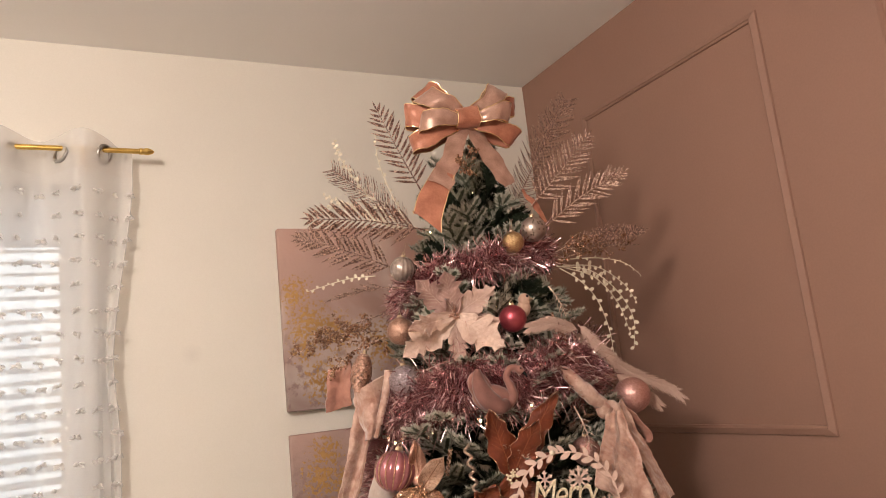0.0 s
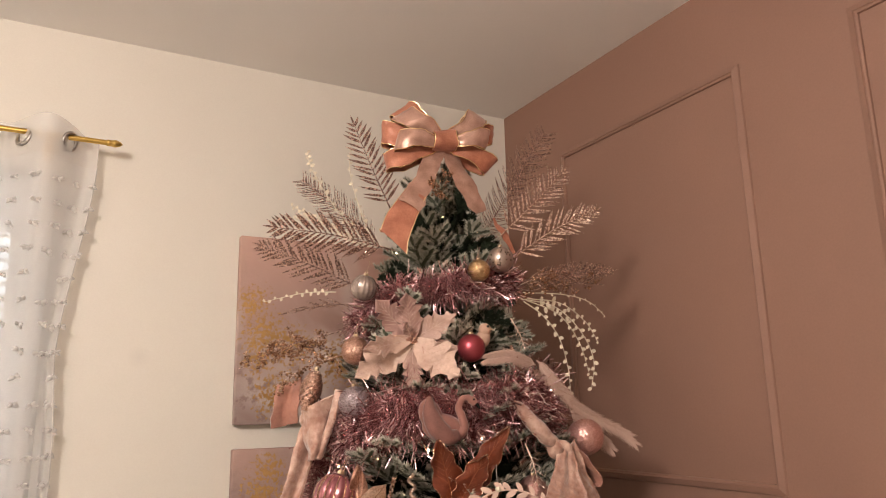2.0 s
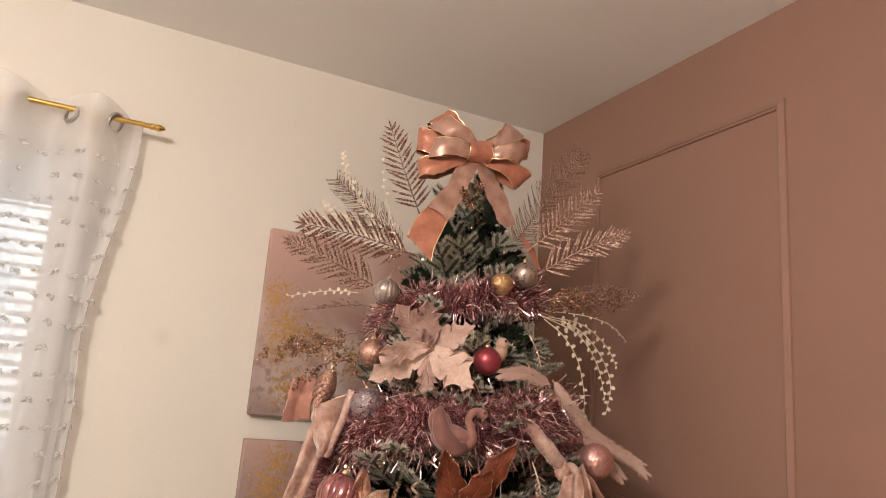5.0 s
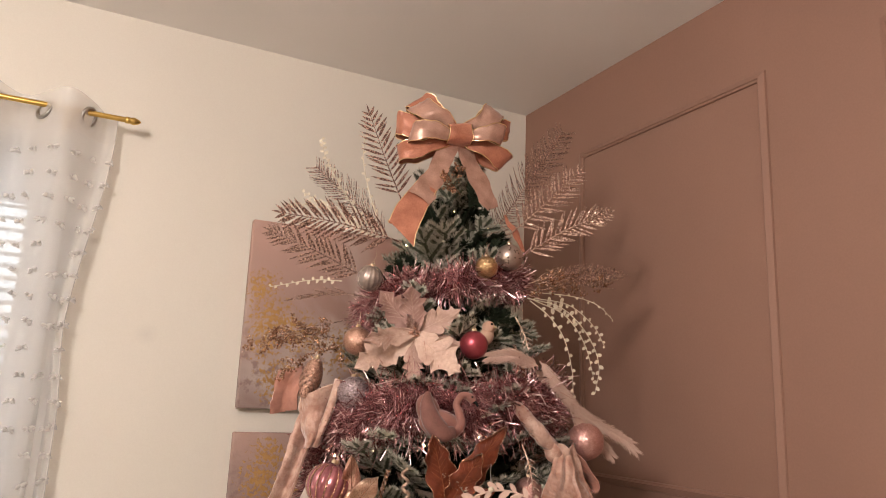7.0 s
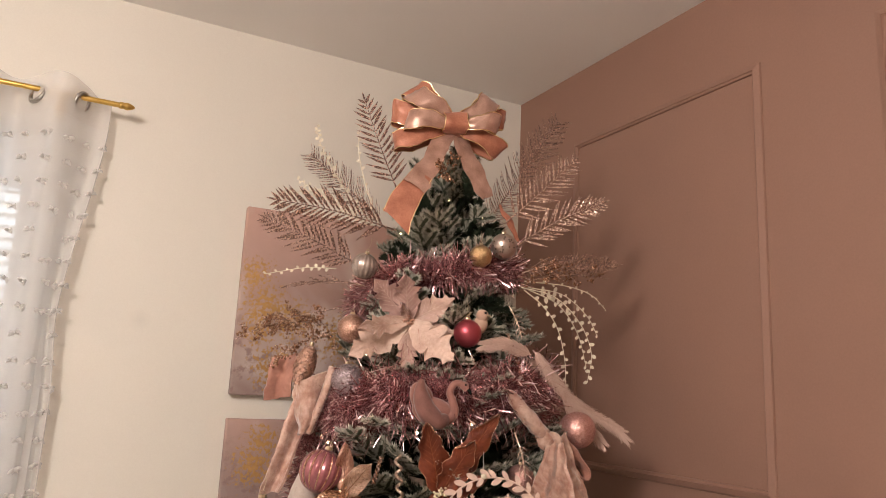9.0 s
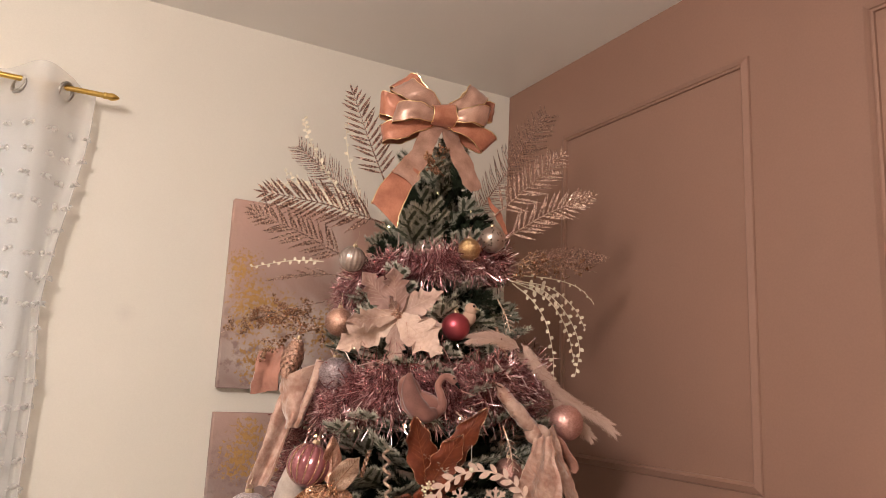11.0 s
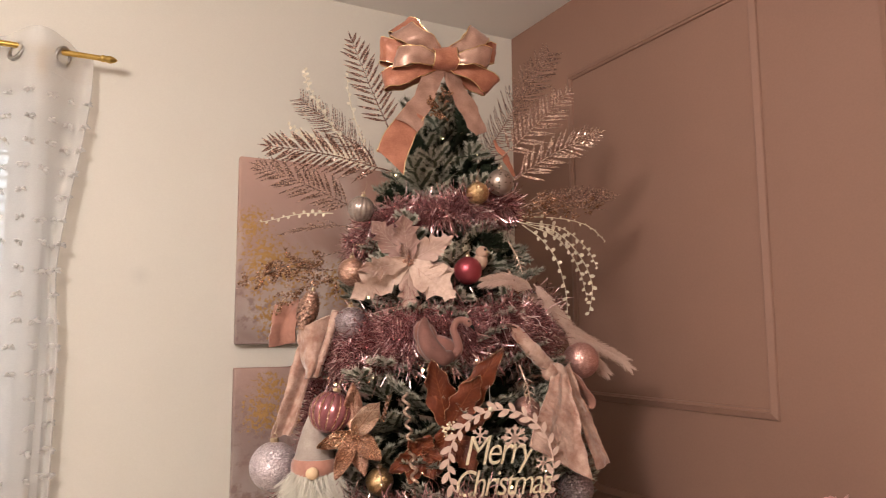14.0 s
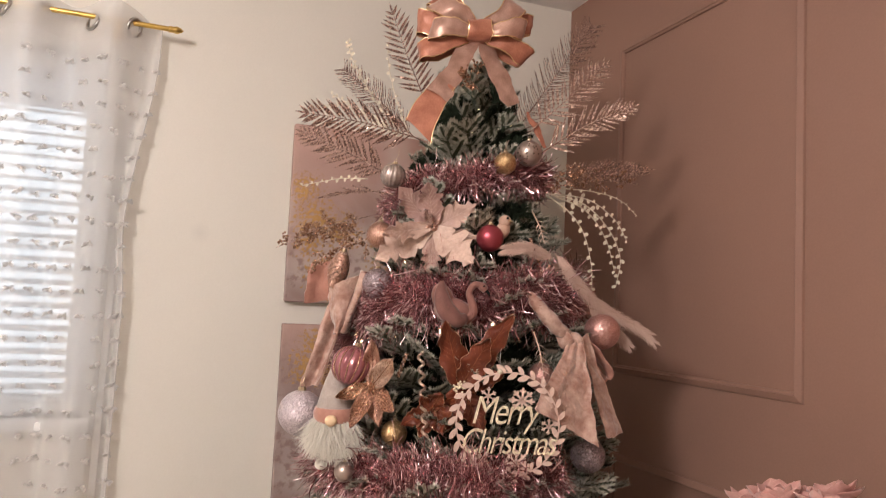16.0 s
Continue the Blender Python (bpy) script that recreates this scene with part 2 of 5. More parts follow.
M_FUR = surface("white_fur", (0.72, 0.66, 0.57), (0.86, 0.81, 0.72), 0.95, scale=40, fine=300, bump=0.0, sheen=0.5, island=0.4)
M_HAT = surface("grey_felt", (0.33, 0.27, 0.235), (0.46, 0.385, 0.34), 0.9, scale=40, fine=300, bump=0.3, sheen=0.3)
M_NOSE = surface("pale_nose", (0.78, 0.55, 0.33), (0.82, 0.60, 0.38), 0.6, scale=20, fine=120, bump=0.05)
M_ROSEPETAL = surface("pink_silk_rose", (0.55, 0.27, 0.23), (0.76, 0.46, 0.40), 0.7, scale=24, fine=140, bump=0.15, sheen=0.4, island=0.2)
M_LEAF = surface("silk_leaf", (0.05, 0.08, 0.04), (0.10, 0.14, 0.08), 0.6, scale=30, fine=160, bump=0.1)
M_VASE = surface("white_ceramic", (0.70, 0.68, 0.66), (0.78, 0.76, 0.74), 0.25, scale=8, fine=80, bump=0.02)
M_BULB = glow("warm_fairy_bulb", (1.0, 0.80, 0.42), 9.0)
M_WIRE = surface("green_wire", (0.02, 0.04, 0.02), (0.04, 0.07, 0.04), 0.5, scale=40, fine=200, bump=0.0)
M_DAY = glow("overcast_daylight", (0.90, 0.96, 1.0), 1.35)


def canvas_paint(name, patches, aged=0.0):
    """Abstract canvas: blush and mauve washes with patches of crackled gold leaf."""
    m, n, l, b = material(name)
    co = n.new("ShaderNodeTexCoord")

    def noise_at(scale, detail=5, dist=0.0):
        t = n.new("ShaderNodeTexNoise")
        t.inputs["Scale"].default_value, t.inputs["Detail"].default_value, t.inputs["Distortion"].default_value = scale, detail, dist
        l.new(co.outputs["Object"], t.inputs["Vector"])
        return t.outputs["Fac"]

    def calc(op, a, c, clamp=False):
        t = n.new("ShaderNodeMath")
        t.operation, t.use_clamp = op, clamp
        for i, v in enumerate((a, c)):
            if isinstance(v, (int, float)):
                t.inputs[i].default_value = v
            else:
                l.new(v, t.inputs[i])
        return t.outputs[0]

    def blend(f, a, c):
        t = n.new("ShaderNodeMix")
        t.data_type = "RGBA"
        l.new(f, t.inputs[0])
        for i, v in ((6, a), (7, c)):
            if isinstance(v, tuple):
                t.inputs[i].default_value = (*v, 1)
            else:
                l.new(v, t.inputs[i])
        return t.outputs[2]

    sep = n.new("ShaderNodeSeparateXYZ")
    l.new(co.outputs["Object"], sep.inputs[0])
    z = sep.outputs[2]
    up = calc("ADD", calc("MULTIPLY", z, 1.9), calc("MULTIPLY", calc("SUBTRACT", noise_at(4.0), 0.5), 0.8 + aged))
    up = calc("SUBTRACT", up, 0.9 * aged)
    wash = blend(calc("ADD", up, 0.5, True), (0.30, 0.205, 0.185), (0.50, 0.31, 0.255))
    pale = calc("MULTIPLY", calc("SUBTRACT", noise_at(3.2, 3, 0.6), 0.47), 5.0, True)
    wash = blend(calc("MULTIPLY", pale, 0.75), wash, (0.60, 0.52, 0.47))
    grit = calc("MULTIPLY", calc("SUBTRACT", noise_at(38, 8), 0.53), 9.0, True)
    low = calc("MULTIPLY", calc("SUBTRACT", 0.04 + 0.4 * aged, z), 5.0, True)
    wash = blend(calc("MULTIPLY", calc("MULTIPLY", grit, low), 0.7), wash, (0.22, 0.13, 0.12))
    mask = None
    for px, pz, r in patches:
        dist = n.new("ShaderNodeVectorMath")
        dist.operation = "DISTANCE"
        l.new(co.outputs["Object"], dist.inputs[0])
        dist.inputs[1].default_value = (px, -0.035, pz)
        one = calc("SUBTRACT", 1.0, calc("DIVIDE", dist.outputs["Value"], r), True)
        mask = one if mask is None else calc("MAXIMUM", mask, one)
    leaf = calc("MULTIPLY", calc("SUBTRACT", calc("ADD", calc("MULTIPLY", calc("POWER", mask, 0.5), 0.34), calc("MULTIPLY", noise_at(95, 9, 0.3), 0.75)), 0.60), 10.0, True)
    gold = blend(noise_at(60), (0.31, 0.162, 0.05), (0.56, 0.32, 0.115))
    l.new(blend(leaf, wash, gold), b.inputs["Base Color"])
    l.new(calc("MULTIPLY", leaf, 0.6), b.inputs["Metallic"])
    l.new(calc("SUBTRACT", 0.75, calc("MULTIPLY", leaf, 0.3)), b.inputs["Roughness"])
    bp = n.new("ShaderNodeBump")
    bp.inputs["Strength"].default_value, bp.inputs["Distance"].default_value = 0.4, 0.002
    l.new(calc("ADD", noise_at(90), leaf), bp.inputs["Height"])
    l.new(bp.outputs[0], b.inputs["Normal"])
    return m


# ---- shapes: each gives (points, faces) ----
def joined(*shapes):
    v, f = [], []
    for a, b in shapes:
        k = len(v)
        v.extend(a)
        f.extend(tuple(i + k for i in q) for q in b)
    return v, f


def moved(shape, m):
    return [m @ Vector(p) for p in shape[0]], shape[1]


def box(x0, x1, y0, y1, z0, z1, bevel=0.0):
    bm = bmesh.new()
    bmesh.ops.create_cube(bm, size=1)
    bmesh.ops.scale(bm, vec=(x1 - x0, y1 - y0, z1 - z0), verts=bm.verts)
    bmesh.ops.translate(bm, vec=((x0 + x1) / 2, (y0 + y1) / 2, (z0 + z1) / 2), verts=bm.verts)
    if bevel:
        bmesh.ops.bevel(bm, geom=bm.edges[:], offset=bevel, segments=2, affect="EDGES", profile=0.5)
    bm.verts.index_update()
    out = [v.co.copy() for v in bm.verts], [tuple(v.index for v in f.verts) for f in bm.faces]
    bm.free()
    return out


def lathe(profile, turns=32, ribs=0, depth=0.0):
    """A profile of (radius, z) turned round z; ribs flute it."""
    v, f = [], []
    for r, z in profile:
        for k in range(turns):
            a = 2 * math.pi * k / turns
            q = r * (1 + depth * math.cos(ribs * a)) if ribs else r
            v.append(Vector((q * math.cos(a), q * math.sin(a), z)))
    for i in range(len(profile) - 1):
        for k in range(turns):
            j = (k + 1) % turns
            f.append((i * turns + k, i * turns + j, (i + 1) * turns + j, (i + 1) * turns + k))
    f.append(tuple(reversed(range(turns))))
    f.append(tuple((len(profile) - 1) * turns + k for k in range(turns)))
    return v, f


def ball(r, turns=32, rings=18, ribs=0, depth=0.0, squash=1.0):
    prof = [(max(1e-4, r * math.sin(math.pi * i / rings)), -r * squash * math.cos(math.pi * i / rings)) for i in range(rings + 1)]
    return lathe(prof, turns, ribs, depth)


def smooth_path(points, steps=10):
    """Catmull-Rom through the points."""
    p = [Vector(q) for q in points]
    p = [2 * p[0] - p[1]] + p + [2 * p[-1] - p[-2]]
    out = []
    for i in range(1, len(p) - 2):
        for k in range(steps):
            t = k / steps
            out.append(0.5 * (2 * p[i] + (p[i + 1] - p[i - 1]) * t + (2 * p[i - 1] - 5 * p[i] + 4 * p[i + 1] - p[i + 2]) * t * t
                              + (3 * p[i] - p[i - 1] - 3 * p[i + 1] + p[i + 2]) * t ** 3))
    return out + [p[-2]]


def tube(path, radius, sides=6):
    """radius: a number, or a function of 0..1."""
    v, f, n = [], [], len(path)
    for i, p in enumerate(path):
        t = (path[min(i + 1, n - 1)] - path[max(i - 1, 0)]).normalized()
        a = t.orthogonal().normalized() if i == 0 else (a - t * a.dot(t)).normalized()
        b = t.cross(a)
        r = radius(i / (n - 1)) if callable(radius) else radius
        v.extend(p + r * (math.cos(2 * math.pi * k / sides) * a + math.sin(2 * math.pi * k / sides) * b) for k in range(sides))
    for i in range(n - 1):
        for k in range(sides):
            j = (k + 1) % sides
            f.append((i * sides + k, i * sides + j, (i + 1) * sides + j, (i + 1) * sides + k))
    f += [tuple(reversed(range(sides))), tuple((n - 1) * sides + k for k in range(sides))]
    return v, f


def sheet(grid, thick):
    """A closed skin round a grid of points, with the given thickness."""
    n, m = len(grid), len(grid[0])
    v = [Vector(p) for row in grid for p in row]
    nor = []
    for i in range(n):
        for j in range(m):
            du = v[min(i + 1, n - 1) * m + j] - v[max(i - 1, 0) * m + j]
            dv = v[i * m + min(j + 1, m - 1)] - v[i * m + max(j - 1, 0)]
            c = du.cross(dv)
            nor.append(c.normalized() if c.length > 1e-12 else Vector((0, -1, 0)))
    k = n * m
    v = [p + thick / 2 * q for p, q in zip(v, nor)] + [p - thick / 2 * q for p, q in zip(v, nor)]
    f = []
    for i in range(n - 1):
        for j in range(m - 1):
            a, b, c, d = i * m + j, (i + 1) * m + j, (i + 1) * m + j + 1, i * m + j + 1
            f += [(a, b, c, d), (d + k, c + k, b + k, a + k)]
    rim = [j for j in range(m)] + [i * m + m - 1 for i in range(1, n)] + [(n - 1) * m + j for j in range(m - 2, -1, -1)] + [i * m for i in range(n - 2, 0, -1)]
    for a, b in zip(rim, rim[1:] + rim[:1]):
        f.append((a, b, b + k, a + k))
    return v, f


def ribbon_grid(path, across, width, cols=5, cup=0.0):
    """Rows of points across a path: across and width are functions of 0..1."""
    n, grid = len(path), []
    for i, p in enumerate(path):
        t = i / (n - 1)
        tan = (path[min(i + 1, n - 1)] - path[max(i - 1, 0)]).normalized()
        w = Vector(across(t)).normalized()
        w = (w - tan * w.dot(tan)).normalized()
        nor = tan.cross(w)
        row = []
        for j in range(cols):
            q = 2 * j / (cols - 1) - 1
            row.append(p + w * q * width(t) / 2 + nor * cup * (1 - q * q) * width(t))
        grid.append(row)
    return grid


def petal(length, width, teeth=0, cup=0.12, curl=0.1, ripple=0.0, rows=16, cols=7, seed=0, pleat=0.0, full=False, wave=0.0):
    """A leaf along x, as wide along z, facing -y; its edge can be toothed."""
    rnd, grid = random.Random(seed), []
    ph = rnd.uniform(0, 6)
    for i in range(rows + 1):
        t = i / rows
        if full:
            w = width / 2 * max(0.015, math.sin(math.pi / 2 * min(1, 0.06 + t / 0.5)) ** 0.9 * (1 if t < 0.48 else ((1 - t) / 0.52) ** 0.85))
        else:
            w = width / 2 * max(0.02, math.sin(math.pi * min(1, t ** 0.75 * 0.97 + 0.03)) ** 0.8)
        row = []
        for j in range(cols):
            q = 2 * j / (cols - 1) - 1
            bite = 1.0
            if teeth:
                saw = ((t + 0.05 * math.sin(17 * t + ph)) * teeth * (1.0 if q < 0 else 1.13) + (0 if q < 0 else ph)) % 1.0
                bite -= 0.42 * saw ** 0.8 * min(1, 3 * t)
            elif wave:
                bite -= wave * (0.5 + 0.5 * math.sin(2 * math.pi * (4.2 * t + 0.25 * math.sin(5 * t + ph)) + (0 if q < 0 else ph))) * min(1, 4 * t)
            y = -curl * length * t * t + cup * width * (1 - q * q) * 0.6 * math.sin(math.pi * t) + ripple * math.sin(9 * t + ph + 3 * q) * abs(q)
            y += pleat * math.sin(2 * math.pi * (6.5 * t - 1.7 * abs(q))) * min(1, 2.5 * abs(q))
            along = length * t + 0.05 * length * abs(q) ** 2 * math.sin(math.pi * t)
            if teeth:
                along += 0.10 * length * abs(q) ** 3 * (1 - saw) * math.sin(math.pi * t)
            row.append(Vector((along, y, w * q * bite)))
        grid.append(row)
    return grid


# ---- objects ----
def to_mesh(name, shape, mats, smooth=True, index=None):
    me = bpy.data.meshes.new(name)
    me.from_pydata([tuple(p) for p in shape[0]], [], shape[1])
    for m in mats if isinstance(mats, (list, tuple)) else (mats,):
        me.materials.append(m)
    if smooth:
        me.polygons.foreach_set("use_smooth", [True] * len(me.polygons))
        me.set_sharp_from_angle(angle=radians(50))
    if index:
        me.polygons.foreach_set("material_index", index)
    me.update()
    return me


def part(name, shape, mat, parent=None, label="", smooth=True):
    ob = new(name, to_mesh(name, shape, mat, smooth))
    if parent:
        ob.parent = parent
    return tagged(ob, label) if label else ob


def structure(name, shape, mat, label, smooth=False):
    return tagged(part(name, shape, mat, None, "", smooth), label, "", "", "structure")


# the tree stands in the corner, turned to the room: s runs along its front, o out of it, z up
AXIS = Vector((0.92, 1.60, 0))
FACE = Matrix.Rotation(-0.4366, 4, "Z")


def on_tree(s, o, z):
    return Matrix.Translation(AXIS) @ FACE @ Vector((s, -o, z))


def thing(name, place, label, category, group="", turn=(0, 0, 0)):
    """An empty at a place on the tree's front: x along the front, -y to the room, z up."""
    ob = new(name)
    ob.empty_display_size = 0.05
    ob.matrix_world = Matrix.Translation(on_tree(*place)) @ FACE @ pose(0, 0, 0, *turn)
    return tagged(ob, label, category, group)


def rel(a, b):
    """b seen from a, both on the tree's front."""
    return Vector((b[0] - a[0], a[1] - b[1], b[2] - a[2]))


# ---- the room ----
ROOM_X, ROOM_Y, T = -2.3, -2.4, 0.14
WX0, WX1, WZ0, WZ1 = -1.15, 0.012, 0.90, 1.98      # window opening
structure("floor", box(ROOM_X - T, WALL_X + T, ROOM_Y - T, WALL_Y + T, -0.1, 0), M_CARPET, "beige short-pile carpet floor")
structure("ceiling", box(ROOM_X - T, WALL_X + T, ROOM_Y - T, WALL_Y + T, CEIL, CEIL + 0.12), M_CEIL, "plain matt white painted ceiling")
structure("wall_north", joined(box(ROOM_X - T, WX0, WALL_Y, WALL_Y + T, 0, CEIL), box(WX1, WALL_X, WALL_Y, WALL_Y + T, 0, CEIL),
                               box(WX0, WX1, WALL_Y, WALL_Y + T, 0, WZ0), box(WX0, WX1, WALL_Y, WALL_Y + T, WZ1, CEIL)), M_CREAM, "cream painted plaster wall with a window")
wall_east = structure("wall_east", box(WALL_X, WALL_X + T, ROOM_Y - T, WALL_Y + T, 0, CEIL), M_PINK, "dusky pink painted wall with moulded panels")
structure("wall_south", box(ROOM_X - T, WALL_X, ROOM_Y - T, ROOM_Y, 0, CEIL), M_CREAM, "plain cream painted plaster wall")
structure("wall_west", box(ROOM_X - T, ROOM_X, ROOM_Y, WALL_Y, 0, CEIL), M_CREAM, "plain cream painted plaster wall")
structure("baseboard", joined(box(ROOM_X, WALL_X - 0.016, WALL_Y - 0.015, WALL_Y, 0, 0.12, 0.003), box(WALL_X - 0.015, WALL_X, ROOM_Y, WALL_Y, 0, 0.12, 0.003)), M_WHITE, "white painted skirting board")


def moulding_bar(a, b, inward):
    """A length of panel moulding on the east wall from a to b (y, z), mitred, its profile stepping inward."""
    prof = [(0.0, 0.0), (0.0018, 0.006), (0.017, 0.012), (0.0195, 0.008), (0.024, 0.006), (0.025, 0.0)]
    (ya, za), (yb, zb) = a, b
    iy, iz = inward
    dy, dz = (yb > ya) - (yb < ya), (zb > za) - (zb < za)
    v, f = [], []
    for d, h in prof:
        v.append(Vector((WALL_X - h, ya + iy * d + dy * d, za + iz * d + dz * d)))
        v.append(Vector((WALL_X - h, yb + iy * d - dy * d, zb + iz * d - dz * d)))
    for i in range(len(prof) - 1):
        f.append((2 * i, 2 * i + 1, 2 * i + 3, 2 * i + 2))
    return v, f


def wall_panel(y0, y1, z0, z1):
    frame_ob = tagged(new("trim"), "dusky pink moulded panel frame on the wall", "", "", "structure")
    frame_ob.location = (0, 0, 0)
    for a, b, i in (((y0, z0), (y1, z0), (0, 1)), ((y0, z1), (y1, z1), (0, -1)), ((y0, z0), (y0, z1), (1, 0)), ((y1, z0), (y1, z1), (-1, 0))):
        part("moulding", moulding_bar(a, b, i), M_PINK, frame_ob, "", False)


for y0, y1 in ((1.168, 1.92), (0.125, 0.875), (-0.92, -0.17), (-1.97, -1.22)):
    wall_panel(y0, y1, 1.086, 2.155)
    wall_panel(y0, y1, 0.20, 0.835)

# window: frame, glass, blind, sill
window = tagged(new("window_1"), "white framed window behind a slatted blind", "", "", "structure")
fy0, fy1 = WALL_Y + 0.07, WALL_Y + 0.12
part("window_frame", joined(box(WX0, WX1, fy0, fy1, WZ1 - 0.06, WZ1, 0.004), box(WX0, WX1, fy0, fy1, WZ0, WZ0 + 0.06, 0.004),
                            box(WX0, WX0 + 0.06, fy0, fy1, WZ0 + 0.06, WZ1 - 0.06, 0.004), box(WX1 - 0.06, WX1, fy0, fy1, WZ0 + 0.06, WZ1 - 0.06, 0.004),
                            box(-0.61, -0.55, fy0, fy1, WZ0 + 0.06, WZ1 - 0.06, 0.004)), M_WHITE, window, "", False)
m_glass, gn, gl, gb = material("window_glass")
gb.inputs["Transmission Weight"].default_value, gb.inputs["Roughness"].default_value = 1.0, 0.02
for x0, x1 in ((WX0 + 0.06, -0.61), (-0.55, WX1 - 0.06)):
    pane = part("pane", box(x0, x1, fy0 + 0.02, fy0 + 0.026, WZ0 + 0.06, WZ1 - 0.06), m_glass, window, "", False)
    pane.visible_shadow = False
part("window_sill", box(WX0 - 0.04, WX1 + 0.04, WALL_Y - 0.05, fy0, WZ0 - 0.03, WZ0, 0.006), M_WHITE, window, "", False)
blind = tagged(new("window_blind"), "white slatted venetian blind, lowered and half closed", "blind")
blind.location = ((WX0 + WX1) / 2, WALL_Y + 0.03, 0)
bw = (WX1 - WX0) / 2 - 0.01
part("headrail", box(-bw, bw, -0.025, 0.025, 1.80, 1.925, 0.004), M_SLAT, blind, "", False)
part("bottom_rail", box(-bw, bw, -0.02, 0.02, 0.915, 0.94, 0.004), M_WHITE, blind, "", False)
slat_rows = []
for i in range(3):
    y = (i - 1) * 0.0175
    slat_rows.append([Vector((x, y, 0.002 * (1 - (i - 1) ** 2))) for x in (-bw, 0, bw)])
slat_mesh = to_mesh("slat", sheet(slat_rows, 0.0022), M_SLAT)
for k in range(26):
    s = new("slat", slat_mesh)
    s.parent = blind
    s.matrix_local = pose(0, 0, 1.785 - 0.0333 * k, 24 + random.uniform(-1.5, 1.5), 0, 0)
for x in (-bw * 0.8, -bw * 0.27, bw * 0.27, bw * 0.8):
    part("ladder_cord", tube([Vector((x, -0.02, 1.8)), Vector((x, -0.02, 0.94))], 0.0012, 5), M_WHITE, blind)
structure("backdrop", box(-2.6, 1.4, 3.4, 3.42, 0.0, 3.2), M_DAY, "pale overcast daylight outside the window")

# ---- curtain ----
ROD_Z, ROD_Y = 2.052, 2.17
rod = tagged(new("curtain_rod"), "brass curtain rod with a pointed finial", "curtain rod")
rod.location = (0, ROD_Y, ROD_Z)
rod_turn = Matrix.Rotation(radians(90), 4, "Y")
part("pole", moved(lathe([(0.0075, -1.42), (0.0075, 0.166)], 20), rod_turn), M_BRASS, rod)
part("finial", moved(lathe([(0.0075, 0.166), (0.0095, 0.168), (0.0095, 0.176), (0.0085, 0.178), (0.0105, 0.186), (0.0105, 0.191), (0.006, 0.203), (0.001, 0.208)], 20), rod_turn), M_BRASS, rod)
for x in (0.022, -1.3):
    part("bracket", joined(box(x - 0.006, x + 0.006, 0.0, WALL_Y - ROD_Y, -0.016, -0.007, 0.002), box(x - 0.012, x + 0.012, WALL_Y - ROD_Y - 0.006, WALL_Y - ROD_Y, -0.04, 0.02, 0.002)), M_BRASS, rod, "", False)


def curtain_point(x, z):
    """x: along the heading; the cloth waves behind and before the rod and closes towards its foot."""
    d = (2.10 - z) / 2.05
    drop = min(1.0, max(0.0, (2.03 - z) / 0.62))
    drop = drop * drop * (3 - 2 * drop)
    amp = 0.050 - 0.012 * drop
    y = ROD_Y - amp * math.sin(2 * math.pi * (x + 0.034) / 0.216 + 0.5 * d * math.sin(5 * x))
    y -= 0.010 * drop * math.sin(23 * x + 2.0 * z) + 0.004 * math.sin(61 * x + 3 * z) * drop
    px = x - 0.062 * drop * max(0.0, min(1.0, (x - 0.055) / 0.09)) - 0.022 * d * math.sin(9 * x + 1.2)
    if z < 1.45 and x > 0.09:
        px += 0.016 * min(1, (1.45 - z) / 0.2)
    return Vector((px, y, z))


curtain = tagged(new("sheer_curtain"), "white sheer eyelet curtain with rows of small cloth tufts", "curtain")
CX0, CX1 = -1.20, 0.150
xs = [CX0 + (CX1 - CX0) * i / 260 for i in range(261)]
top = 2.092


def heading(x):
    return top + 0.006 * math.sin(2 * math.pi * (x + 0.034) / 0.216) - 0.03 * max(0, (x - 0.09) / 0.06)


zs = [1.985 - 1.955 * k / 60 for k in range(61)]
part("cloth", sheet([[curtain_point(x, z) for x in xs] for z in zs], 0.0006), M_SHEER, curtain)
part("heading", sheet([[curtain_point(x, 1.985 + (heading(x) - 1.985) * k / 5) for x in xs] for k in range(6)], 0.0012), M_HEADER, curtain, "doubled opaque heading band")
part("hem_cord", tube([curtain_point(CX1, z) + Vector((0, -0.001, 0)) for z in zs], 0.0022, 5), M_TUFT, curtain)
for x in (0.074, -0.034, -0.142 - 0.02, -0.250 - 0.01, -0.358, -0.466, -0.574, -0.682, -0.79, -0.898, -1.006, -1.114):
    ring = [Vector((0.008 * math.sin(a), 0.025 * math.cos(a), 0.025 * math.sin(a))) for a in (2 * math.pi * k / 24 for k in range(25))]
    e = part("eyelet", tube(ring, 0.0056, 8), M_STEEL, curtain, "brushed steel eyelet ring")
    e.location = (x, ROD_Y, ROD_Z - 0.014)
    e.rotation_euler = (0, 0, radians(-38 if (round(x / 0.108)) % 2 else 38))


def tuft_shape(seed):
    rnd, shapes = random.Random(seed), []
    for k in range(5):
        a = rnd.uniform(-1.1, 1.1) + (math.pi if k % 2 else 0)
        ln = rnd.uniform(0.011, 0.018)
        tip = Vector((ln * math.cos(a), rnd.uniform(-0.008, -0.002), ln * 0.6 * math.sin(a) - 0.003))
        shapes.append(tube(smooth_path([(0, 0, 0), tip * 0.6 + Vector((0, -0.003, 0.002)), tip], 2), lambda t: 0.0008 + 0.0038 * math.sin(math.pi * (0.15 + 0.8 * t)), 6))
    return joined(*shapes)


